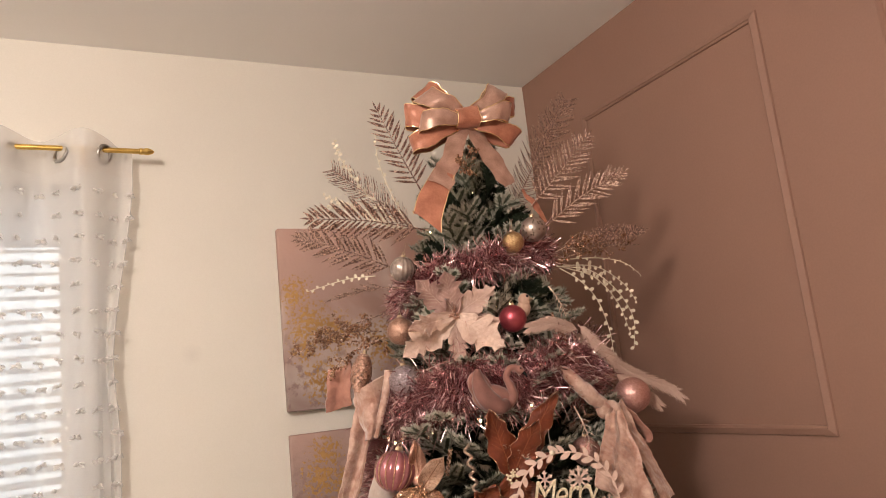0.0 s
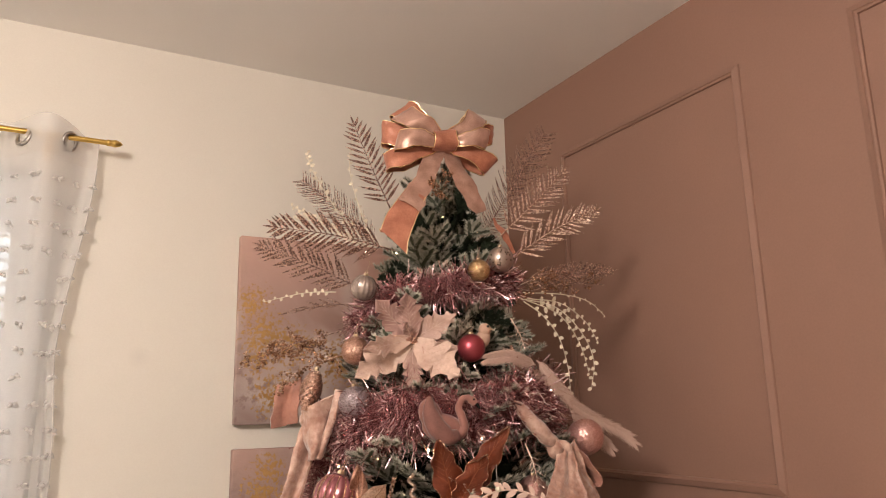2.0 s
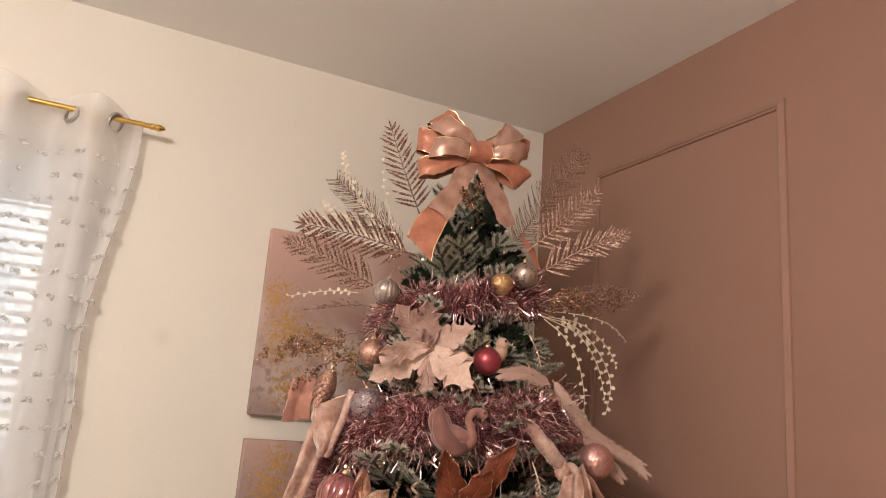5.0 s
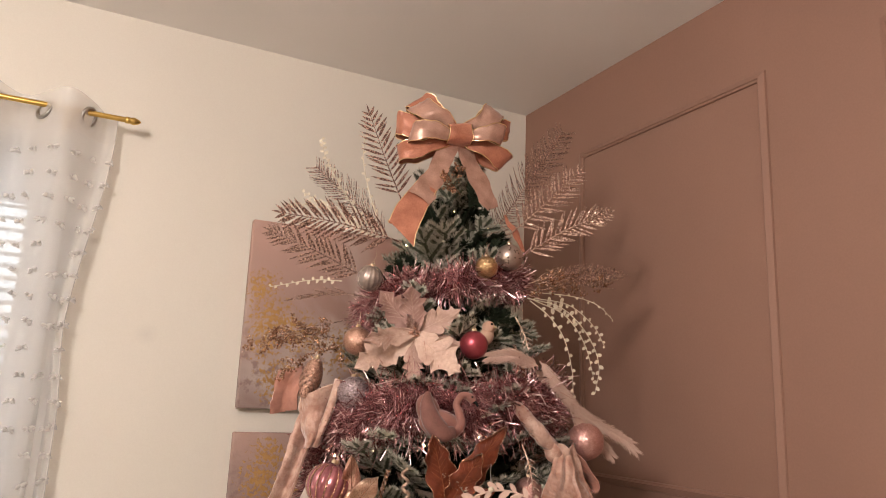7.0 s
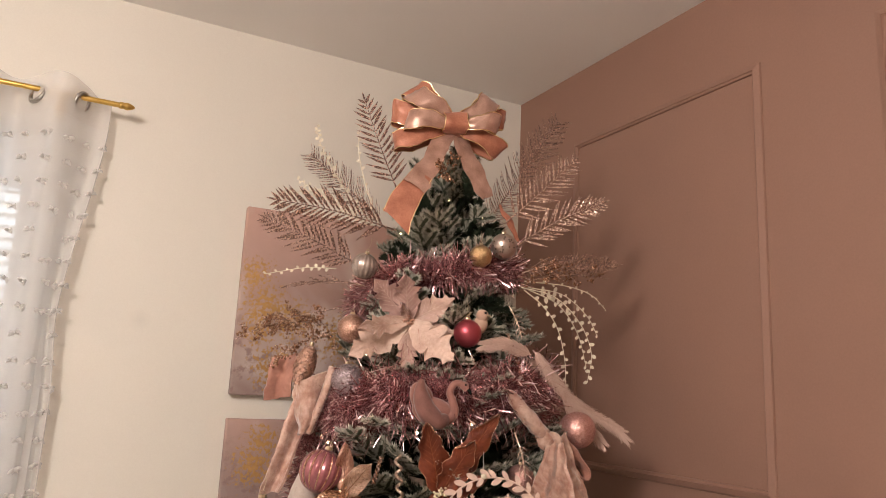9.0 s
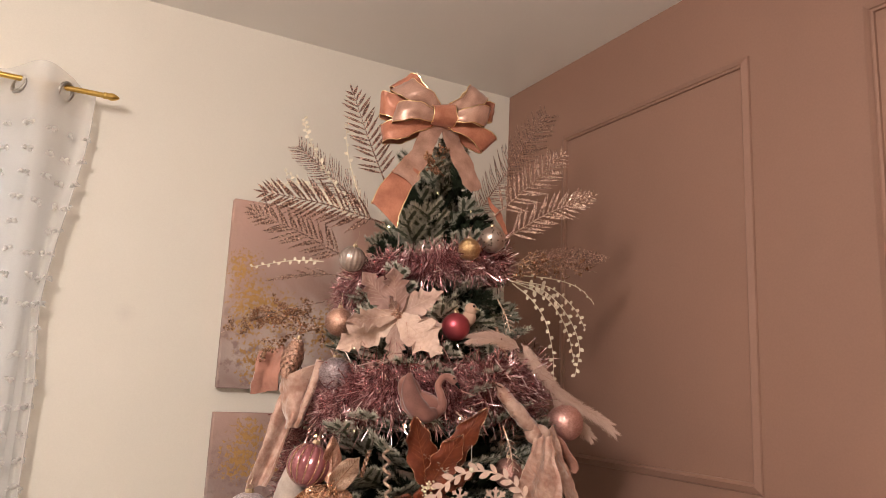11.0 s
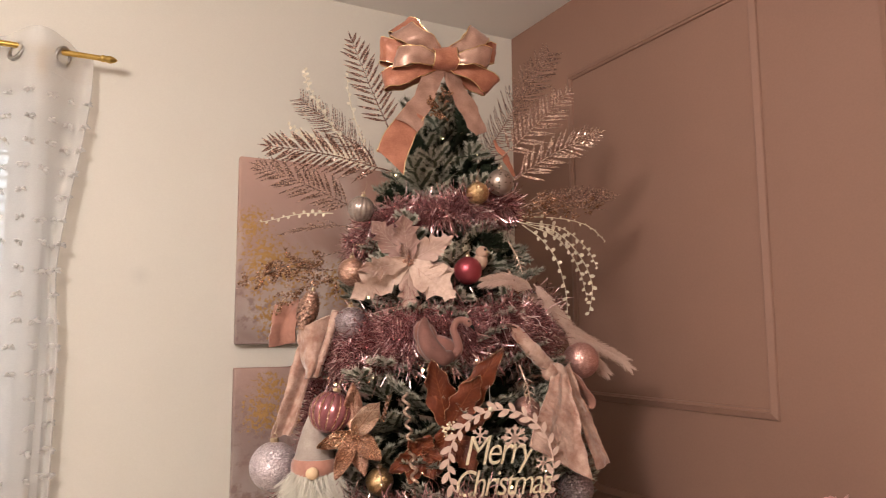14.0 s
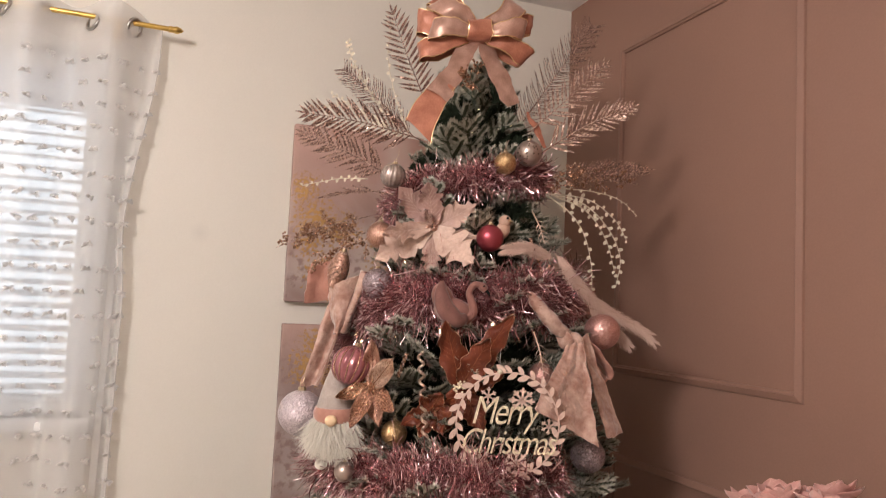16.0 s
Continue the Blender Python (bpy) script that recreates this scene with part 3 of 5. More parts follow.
tuft_meshes = [to_mesh("tuft", tuft_shape(k), M_TUFT) for k in range(6)]
for row in range(27):
    z = 1.924 - 0.0662 * row
    for col in range(11):
        x = CX1 - 0.002 - 0.0475 * col + random.uniform(-0.006, 0.006)
        if col and random.random() < 0.08:
            continue
        t = new("tuft", tuft_meshes[random.randrange(6)])
        t.parent = curtain
        t.matrix_local = Matrix.Translation(curtain_point(x, z + random.uniform(-0.004, 0.004))) @ pose(0, 0, 0, 0, random.uniform(-20, 20), random.uniform(-25, 25))

# ---- ceiling lamp above and behind the walk ----
drum = tagged(new("ceiling_lamp"), "brass pendant lamp holder under the ceiling", "ceiling lamp")
drum.location = (LAMP[0], LAMP[1], 0)
part("stem", lathe([(0.010, LAMP[2] + 0.15), (0.010, CEIL - 0.02), (0.05, CEIL - 0.018), (0.05, CEIL)], 20), M_BRASS, drum)
part("collar", lathe([(0.034, LAMP[2] + 0.135), (0.036, LAMP[2] + 0.14), (0.030, LAMP[2] + 0.16), (0.012, LAMP[2] + 0.165)], 24), M_BRASS, drum)

# ---- canvases ----
def canvas(z0, z1, label, patches, aged=0.0):
    c = tagged(new("canvas_painting"), label, "painting", "abstract canvases on the wall")
    w = 0.57
    c.location = (0.565 + w / 2, WALL_Y - 0.002, (z0 + z1) / 2)
    h = (z1 - z0) / 2
    part("canvas", box(-w / 2, w / 2, -0.034, -0.004, -h, h, 0.004), canvas_paint("canvas_paint", patches, aged), c, "", True)
    part("stretcher", joined(box(-w / 2 + 0.004, -w / 2 + 0.03, -0.004, 0, -h + 0.004, h - 0.004), box(w / 2 - 0.03, w / 2 - 0.004, -0.004, 0, -h + 0.004, h - 0.004)), M_TRUNK, c, "", False)


canvas(1.262, 1.833, "blush abstract canvas with crackled gold leaf", [(-0.24, 0.07, 0.09), (-0.20, -0.02, 0.12), (-0.12, -0.05, 0.10), (-0.16, -0.20, 0.11), (-0.22, -0.09, 0.08), (0.05, -0.1, 0.12)])
canvas(0.622, 1.193, "mauve abstract canvas with a gold leaf patch", [(-0.18, 0.22, 0.08), (-0.20, 0.15, 0.10), (-0.13, 0.13, 0.08), (0.08, 0.05, 0.14)], 0.6)

# ---- the tree ----
CONE = Vector((0.008, -0.075))      # trunk, in the tree's own front plan


PROFILE = [(1.93, 0.02), (1.85, 0.065), (1.70, 0.135), (1.60, 0.18), (1.43, 0.235), (1.20, 0.295), (1.0, 0.335), (0.2, 0.53)]


def reach(z):
    for (z1, r1), (z0, r0) in zip(PROFILE, PROFILE[1:]):
        if z >= z0:
            return r0 + (r1 - r0) * min(1.0, (z - z0) / (z1 - z0))
    return PROFILE[-1][1]


def cone_point(angle, z, r):
    """angle: 0 along the front to s, 90 out to the room."""
    a = radians(angle)
    return Vector((CONE.x + r * math.cos(a), -(CONE.y + r * math.sin(a)), z))


def spray_shape(seed, length=0.13, side=0.062, pairs=3, needle=0.017):
    """A flat fir tip: a stem along x with side twigs, all set with needles."""
    rnd = random.Random(seed)
    stems = [(Vector((0, 0, 0)), Vector((length, 0, 0.006)))]
    for k in range(pairs):
        for sgn in (1, -1):
            base = Vector((length * (0.15 + 0.30 * k + rnd.uniform(-0.03, 0.03)), 0, 0.002))
            a = radians(rnd.uniform(38, 52)) * sgn
            ln = side * (1.1 - 0.2 * k) * rnd.uniform(0.8, 1.1)
            stems.append((base, base + Vector((ln * math.cos(a), ln * math.sin(a), rnd.uniform(-0.006, 0.012)))))
    v, f = [], []
    for a, b in stems:
        t = (b - a)
        ln = t.length
        t.normalize()
        q = Vector((0, 0, 1)).cross(t).normalized()
        n = int(ln / 0.0036)
        for i in range(n):
            p = a + t * ln * (i + 0.5) / n
            for kk in range(7):
                ang = (kk * 51 + 20 + rnd.uniform(-35, 35)) % 360
                ang = ang if ang < 210 or ang > 330 else rnd.choice((10, 170))
                side_dir = q * math.cos(radians(ang)) + Vector((0, 0, 1)) * math.sin(radians(ang)) * 0.8
                d = (t * rnd.uniform(0.7, 1.1) + side_dir).normalized()
                nl = needle * rnd.uniform(0.75, 1.15) * (1.0 if i < n - 2 else 0.8)
                w = d.cross(Vector((rnd.uniform(-0.5, 0.5), rnd.uniform(-0.5, 0.5), 1.0))).normalized() * 0.0018
                k = len(v)
                v += [p, p + d * nl * 0.34 + w, p + d * nl, p + d * nl * 0.34 - w]
                f += [(k, k + 1, k + 3), (k + 1, k + 2, k + 3)]
        k = len(v)
        w = q * 0.0016
        v += [a + w, a - w, b - w * 0.5, b + w * 0.5]
        f.append((k, k + 1, k + 2, k + 3))
    return v, f


tree = tagged(new("christmas_tree"), "frosted green artificial fir tree in the corner", "christmas tree")
tree.matrix_world = Matrix.Translation(AXIS) @ FACE
part("trunk", tube([cone_point(0, z, 0) for z in (0.1, 0.6, 1.2, 1.86)], lambda t: 0.020 - 0.014 * t, 10), M_TRUNK, tree)
legs = [tube([cone_point(90 * k + 20, 0.14, 0.0), cone_point(90 * k + 20, 0.06, 0.16), cone_point(90 * k + 20, 0.012, 0.26)], 0.011, 8) for k in range(4)]
for shape in legs:
    part("stand_leg", shape, M_WIRE, tree)

sprays = [spray_shape(k, 0.128 + 0.016 * (k % 3), 0.066, 3, 0.0195) for k in range(5)]


def frosted(shape):
    """Material index of a spray's faces: each needle is a green shaft and a frosted point, a twig is a quad."""
    out, point = [], False
    for q in shape[1]:
        out.append(1 if len(q) == 3 and point else 0)
        point = len(q) == 3 and not point
    return out


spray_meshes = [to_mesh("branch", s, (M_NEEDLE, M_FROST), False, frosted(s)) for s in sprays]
inner_meshes = [to_mesh("branch", s, M_NEEDLE_SHADED, False) for s in sprays[:3]]


def spray_pose(angle, z, r, rise, roll):
    """Where a spray grows from the cone, pointing outward and up by rise degrees."""
    p = cone_point(angle, z, r)
    return Matrix.Translation(p) @ pose(0, 0, 0, 0, 0, -angle) @ pose(0, 0, 0, 0, -rise, 0) @ pose(0, 0, 0, roll, 0, 0)


rnd = random.Random(4)
placed, low_parts, ring_z = [], [], 0.24
while ring_z < 1.86:
    R = reach(ring_z)
    count = max(4, int(2 * math.pi * R / (0.104 if ring_z > 0.75 else 0.13)))
    for k in range(count):
        angle = 360 * (k + rnd.uniform(-0.3, 0.3)) / count + ring_z * 777
        z = ring_z + rnd.uniform(-0.02, 0.02)
        rise = 18 + 34 * max(0, (ring_z - 1.2) / 0.7) + rnd.uniform(-18, 18)
        placed.append((spray_pose(angle, z - 0.02, max(0.0, R - 0.128 + rnd.uniform(-0.018, 0.018)), rise, rnd.uniform(-35, 35)), rnd.randrange(5), ring_z))
    ring_z += 0.066 if ring_z > 0.75 else 0.095
shown = 0
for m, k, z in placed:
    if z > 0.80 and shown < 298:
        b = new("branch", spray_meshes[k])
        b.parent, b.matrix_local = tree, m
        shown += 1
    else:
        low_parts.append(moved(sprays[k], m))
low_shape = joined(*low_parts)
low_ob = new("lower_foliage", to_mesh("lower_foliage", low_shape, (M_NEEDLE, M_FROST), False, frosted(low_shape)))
low_ob.parent = tree
tagged(low_ob, kind="stuff")
# inner sprays, coloured dark so the gaps between branches read as shaded
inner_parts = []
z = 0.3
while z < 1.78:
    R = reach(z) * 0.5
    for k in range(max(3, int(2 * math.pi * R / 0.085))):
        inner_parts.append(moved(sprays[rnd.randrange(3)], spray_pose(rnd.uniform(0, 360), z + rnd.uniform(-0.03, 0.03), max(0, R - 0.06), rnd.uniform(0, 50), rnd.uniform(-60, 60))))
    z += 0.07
tagged(part("inner_foliage", joined(*inner_parts), M_NEEDLE_SHADED, tree, "", False), kind="stuff")
for k, (rise, roll, z) in enumerate(((88, 0, 1.79), (72, 60, 1.76), (70, -40, 1.76), (60, 20, 1.73))):
    b = new("branch", spray_meshes[k])
    b.parent, b.matrix_local = tree, spray_pose(90 + (0, -40, 60, 10)[k], z, 0.006, rise, roll)


# ---- tinsel ----
HELIX = [(-20, 1.635), (0, 1.615), (45, 1.600), (90, 1.580), (135, 1.553), (180, 1.510), (270, 1.42), (360, 1.315), (400, 1.300), (450, 1.288), (500, 1.262), (540, 1.16), (600, 1.09), (700, 0.94), (720, 0.925), (810, 0.905), (900, 0.88)]


def helix_z(a):
    for (a0, z0), (a1, z1) in zip(HELIX, HELIX[1:]):
        if a <= a1:
            return z0 + (z1 - z0) * (a - a0) / (a1 - a0)
    return HELIX[-1][1]


def tinsel_shape(winding, fluff, per_metre, seed, spread):
    """A garland of thin foil strips round a core that winds about the tree."""
    rnd = random.Random(seed)
    core = [cone_point(a, z + 0.006 * math.sin(a * 0.11), reach(z) * 0.985 + 0.006 * math.sin(a * 0.23)) for a, z in winding]
    v, f = [], []
    for p, q in zip(core, core[1:]):
        t = (q - p).normalized()
        n = max(1, int((q - p).length * per_metre))
        for _ in range(n):
            c = p.lerp(q, rnd.random()) + Vector((rnd.gauss(0, 0.010), rnd.gauss(0, 0.008), rnd.gauss(0, spread)))
            d = Vector((rnd.gauss(0, 1), rnd.gauss(0, 1), rnd.gauss(0, 1)))
            d = (d - t * d.dot(t) * 0.6).normalized()
            ln = fluff * rnd.uniform(0.3, 1.05)
            bend = Vector((rnd.gauss(0, 1), rnd.gauss(0, 1), rnd.gauss(0, 1) - 0.6)).normalized() * ln * 0.30
            w = d.cross(Vector((rnd.gauss(0, 1), rnd.gauss(0, 1), rnd.gauss(0, 1)))).normalized()
            w2 = d.cross(w)
            half, twist = rnd.uniform(0.0007, 0.0016) * (1.6 if rnd.random() < 0.06 else 1.0), rnd.uniform(-2.4, 2.4)
            k = len(v)
            for step in range(4):
                u = step / 3
                m = c + d * ln * u + bend * u * u
                e = (w * math.cos(twist * u) + w2 * math.sin(twist * u)) * half * (1 - 0.3 * u)
                v += [m - e, m + e]
                if step:
                    f.append((k + 2 * step - 2, k + 2 * step - 1, k + 2 * step + 1, k + 2 * step))
    return (v, f), core


tinsel = tagged(new("tinsel_garland"), "fluffy mauve pink foil tinsel wound round the tree", "tinsel")
tinsel.matrix_world = Matrix.Translation(AXIS) @ FACE
windings = [[(a, helix_z(a)) for a in range(a0, a1, 4)] for a0, a1 in ((-14, 216), (346, 556), (772, 900))]
windings.append([(172 - 1.5 * k, 1.25 - 0.021 * k) for k in range(15)])
for k, (winding, fluff, spread) in enumerate(zip(windings, (0.046, 0.054, 0.056, 0.050), (0.014, 0.028, 0.024, 0.020))):
    shape, core = tinsel_shape(winding, fluff, (17000, 20000, 17000, 18000)[k], 11 + k, spread)
    tagged(part("tinsel_strand", shape, M_TINSEL, tinsel, "", False), kind="stuff")
    part("core_thread", tube(core, 0.0016, 5), M_CAP, tinsel)


# ---- picks: ferns, sprays, feathers ----
def leaflet_shape(rounded=False):
    rows = []
    for i in range(7):
        t = i / 6
        w = 0.5 * max(0.03, math.sin(math.pi * t ** (0.9 if rounded else 0.8)) ** (0.5 if rounded else 0.9))
        rows.append([Vector((t, -0.06 * math.sin(3 * t), -w)), Vector((t, -0.06 * math.sin(3 * t) + 0.10 * w, 0)), Vector((t, -0.06 * math.sin(3 * t), w))])
    return sheet(rows, 0.05)


leaflet_mesh = {m.name: to_mesh("leaflet", leaflet_shape(m is M_CREAMLEAF), m) for m in (M_FERN, M_FERN_DARK, M_CREAMLEAF)}


def frame_at(path, i, out=Vector((0, -1, 0))):
    """Tangent, sideways and facing directions on a path that shows its face to the room."""
    t = (path[min(i + 1, len(path) - 1)] - path[max(i - 1, 0)]).normalized()
    side = t.cross(out).normalized()
    return t, side, side.cross(t).normalized()


def fern(base, tip, mat, pairs=15, length=0.056, width=0.0072, angle=48, bow=0.03, label="rose gold glitter fern pick pushed into the tree", first=0.12, lean=(0, -1, 0)):
    ob = thing("fern_pick", base, label, "decorative fern", "glitter fern picks")
    end = rel(base, tip)
    mid = end * 0.5 + Vector((0, 0, bow)) + Vector((0, -0.01, 0))
    path = smooth_path([(0, 0, 0), mid, end], 16)
    part("stem", tube(path, lambda t: 0.0021 - 0.0013 * t, 6), mat, ob)
    n = len(path) - 1
    rnd = random.Random(int(1000 * abs(tip[0]) + 10 * tip[2]))
    for k in range(pairs):
        t = first + (0.97 - first) * k / (pairs - 1)
        i = min(n - 1, int(t * n))
        p = path[i].lerp(path[i + 1], t * n - i)
        tan, side, nor = frame_at(path, i, Vector(lean))
        ln = length * (0.55 + 0.75 * math.sin(math.pi * min(1, 0.22 + 0.72 * t))) * (1.0 if t < 0.8 else 1 - 1.6 * (t - 0.8))
        for sgn in (1, -1):
            a = radians(angle + rnd.uniform(-6, 6) - 16 * t)
            d = (tan * math.cos(a) + side * sgn * math.sin(a) + nor * rnd.uniform(-0.12, 0.18)).normalized()
            w = (nor.cross(d)).normalized()
            q = d.cross(w)
            m = Matrix((d, -q, w)).transposed().to_4x4()
            lf = new("leaflet", leaflet_mesh[mat.name])
            lf.parent = ob
            lf.matrix_local = Matrix.Translation(p) @ m @ Matrix.Diagonal((ln * rnd.uniform(0.9, 1.08), width * 1.3, width * rnd.uniform(0.85, 1.15), 1))
    lf = new("leaflet", leaflet_mesh[mat.name])
    lf.parent = ob
    tan, side, nor = frame_at(path, n, Vector(lean))
    w = nor.cross(tan).normalized()
    lf.matrix_local = Matrix.Translation(path[-1] - tan * 0.004) @ Matrix((tan, -tan.cross(w), w)).transposed().to_4x4() @ Matrix.Diagonal((0.030, width, width * 0.7, 1))
    return ob


def plume(base, tip, mat, pairs=44, length=0.05, bow=0.03, label="fine copper glitter plume pick in the tree", angle=52):
    """A finer pick: many hair-thin leaflets."""
    ob = thing("plume_pick", base, label, "decorative plume", "glitter plume picks")
    end = rel(base, tip)
    path = smooth_path([(0, 0, 0), end * 0.5 + Vector((0, 0, bow)), end], 20)
    part("stem", tube(path, lambda t: 0.0018 - 0.001 * t, 6), mat, ob)
    shapes, n = [], len(path) - 1
    rnd = random.Random(pairs + int(100 * abs(tip[0])))
    for k in range(pairs):
        t = 0.08 + 0.9 * k / (pairs - 1)
        i = min(n - 1, int(t * n))
        p = path[i].lerp(path[i + 1], t * n - i)
        tan, side, nor = frame_at(path, i)
        ln = length * math.sin(math.pi * min(1, 0.15 + 0.75 * t)) ** 0.6
        for sgn in (1, -1):
            a = radians(angle + rnd.uniform(-7, 7))
            d = (tan * math.cos(a) + side * sgn * math.sin(a) + nor * rnd.uniform(-0.15, 0.15)).normalized()
            e = p + d * ln * rnd.uniform(0.85, 1.1)
            shapes.append(tube([p, p.lerp(e, 0.55) + nor * 0.001, e + tan * ln * 0.12], lambda u: 0.0015 - 0.0008 * u, 4))
    tagged(part("frond", joined(*shapes), mat, ob), kind="stuff")


fern((-0.119, 0.045, 1.781), (-0.213, 0.06, 2.006), M_FERN_DARK, 15, 0.048, 0.0070, 58, -0.008)
fern((-0.115, 0.09, 1.672), (-0.380, 0.20, 1.703), M_FERN_DARK, 20, 0.056, 0.0068, 50, 0.006)
fern((-0.190, 0.042, 1.585), (-0.448, -0.01, 1.708), M_FERN_DARK, 18, 0.054, 0.0064, 48, 0.004)
fern((0.150, 0.06, 1.712), (0.330, 0.002, 1.899), M_FERN, 16, 0.052, 0.0064, 52, -0.004)
fern((0.170, 0.07, 1.650), (0.390, 0.05, 1.778), M_FERN, 17, 0.050, 0.0062, 46, 0.010)
fern((0.215, 0.043, 1.594), (0.447, -0.03, 1.640), M_FERN_DARK, 26, 0.034, 0.0042, 50, 0.006)
fern((-0.185, 0.06, 1.540), (-0.372, 0.016, 1.534), M_FERN_DARK, 6, 0.030, 0.005, 24, 0.012, first=0.3)
plume((-0.149, -0.005, 1.700), (-0.352, -0.034, 1.890), M_FERN_DARK, 46, 0.050, 0.006)
plume((0.090, -0.005, 1.690), (0.305, -0.07, 2.036), M_FERN_DARK, 52, 0.062, 0.0)


def berry_spray(base, tip, mat, seed, twigs=9, label="copper glitter berry twig pick in the tree"):
    ob = thing("berry_pick", base, label, "berry pick", "glitter berry picks")
    rnd, end = random.Random(seed), rel(base, tip)
    path = smooth_path([(0, 0, 0), end * 0.5 + Vector((0, 0, 0.012)), end], 12)
    part("stem", tube(path, lambda t: 0.0016 - 0.0009 * t, 5), mat, ob)
    bead = ball(0.0031, 8, 5)
    shapes, beads = [], []
    for k in range(twigs):
        p = path[int((0.15 + 0.8 * k / twigs) * (len(path) - 1))]
        for _ in range(2):
            d = (end.normalized() * 0.7 + Vector((rnd.uniform(-1, 1), rnd.uniform(-0.7, 0.7), rnd.uniform(-1, 1)))).normalized()
            ln = rnd.uniform(0.035, 0.072) * (1 - 0.4 * k / twigs)
            tw = smooth_path([p, p + d * ln * 0.5 + Vector((0, 0, 0.003)), p + d * ln], 4)
            shapes.append(tube(tw, 0.0007, 4))
            for q in range(13):
                c = tw[0].lerp(tw[-1], rnd.uniform(0.2, 1.05)) + Vector([rnd.uniform(-0.006, 0.006) for _ in range(3)])
                beads.append(moved(bead, Matrix.Translation(c) @ Matrix.Scale(rnd.uniform(0.6, 1.1), 4)))
    part("twig", joined(*shapes), mat, ob)
    tagged(part("berry_mass", joined(*beads), M_GOLDGLIT, ob), kind="stuff")


berry_spray((-0.235, 0.092, 1.480), (-0.492, 0.0, 1.400), M_FERN_DARK, 1, 11)
berry_spray((-0.250, 0.06, 1.440), (-0.420, 0.02, 1.43), M_FERN_DARK, 2, 8)
berry_spray((-0.22, 0.08, 1.43), (-0.40, 0.03, 1.355), M_FERN, 3, 7)
berry_spray((0.02, 0.11, 1.79), (-0.03, 0.14, 1.81), M_GOLDGLIT, 4, 4, "rose gold glitter berry cluster by the tree top")
berry_spray((0.19, 0.09, 1.585), (0.29, 0.07, 1.60), M_FERN, 5, 5)
berry_spray((0.22, 0.06, 1.575), (0.43, -0.03, 1.602), M_FERN_DARK, 6, 6)


def twig_pick(base, tip, needles=9, label="thin pale gold glitter twig hanging from the tinsel"):
    ob = thing("twig_pick", base, label, "decorative twig", "glitter twig picks")
    end = rel(base, tip)
    path = smooth_path([(0, 0, 0), end * 0.5 + Vector((0.003, -0.006, 0)), end], 10)
    part("stem", tube(path, lambda t: 0.0017 - 0.0007 * t, 6), M_ROSEGLIT, ob)
    for k in range(needles):
        i = int((0.35 + 0.6 * k / (needles - 1)) * (len(path) - 2))
        tan, side, nor = frame_at(path, i)
        d = (tan * 0.8 + side * (1 if k % 2 else -1) + nor * 0.4).normalized()
        part("sprig", tube([path[i], path[i] + d * 0.009, path[i] + d * 0.016 + tan * 0.003], lambda t: 0.0011 - 0.0005 * t, 5), M_ROSEGLIT, ob)


twig_pick((0.155, 0.130, 1.500), (0.186, 0.135, 1.425))
twig_pick((0.165, 0.200, 1.222), (0.190, 0.205, 1.130))


def leaf_strand(points, leaves=24, size=0.0125, label="cream eucalyptus strand drooping from the tree", seed=0):
    ob = thing("eucalyptus_strand", points[0], label, "eucalyptus strand", "cream eucalyptus strands")
    path = smooth_path([rel(points[0], p) for p in points], 12)
    part("stem", tube(path, lambda t: 0.0016 - 0.0008 * t, 5), M_CREAMLEAF, ob)
    rnd, n = random.Random(seed), len(path) - 1
    for k in range(leaves):
        t = 0.14 + 0.85 * k / (leaves - 1)
        i = min(n - 1, int(t * n))
        p = path[i].lerp(path[i + 1], t * n - i)
        tan, side, nor = frame_at(path, i)
        a = radians(rnd.uniform(38, 75))
        d = (tan * math.cos(a) + side * (1 if k % 2 else -1) * math.sin(a) + nor * rnd.uniform(-0.4, 0.4)).normalized()
        w = nor.cross(d).normalized()
        s = size * rnd.uniform(0.75, 1.1) * (1.0 - 0.35 * t)
        lf = new("leaf", leaflet_mesh[M_CREAMLEAF.name])
        lf.parent = ob
        lf.matrix_local = Matrix.Translation(p) @ Matrix((d, -d.cross(w), w)).transposed().to_4x4() @ Matrix.Diagonal((s, s * 0.5, s * 0.72, 1))


leaf_strand([(0.200, 0.06, 1.570), (0.309, 0.02, 1.570), (0.380, -0.01, 1.555), (0.426, -0.036, 1.522)], 12, 0.010, seed=1)
leaf_strand([(0.190, 0.08, 1.552), (0.28, 0.04, 1.537), (0.350, 0.0, 1.482), (0.385, -0.02, 1.41), (0.377, -0.027, 1.338)], 20, 0.0165, seed=2)
leaf_strand([(0.195, 0.087, 1.545), (0.245, 0.065, 1.512), (0.285, 0.045, 1.462), (0.307, 0.03, 1.39), (0.312, 0.022, 1.327)], 15, 0.0145, seed=3)
leaf_strand([(0.205, 0.06, 1.556), (0.30, 0.02, 1.548), (0.370, -0.018, 1.505), (0.402, -0.03, 1.455)], 16, 0.0145, seed=4)
leaf_strand([(0.205, 0.07, 1.550), (0.29, 0.03, 1.520), (0.345, 0.0, 1.455), (0.372, -0.02, 1.375)], 18, 0.0155, seed=5)
leaf_strand([(-0.255, 0.045, 1.579), (-0.33, 0.03, 1.580), (-0.43, 0.019, 1.561)], 14, 0.012, seed=6)
leaf_strand([(-0.160, 0.01, 1.70), (-0.20, 0.01, 1.80), (-0.225, 0.015, 1.90), (-0.220, 0.02, 1.985)], 14, 0.012, "thin cream eucalyptus strand rising from the tree", 7)
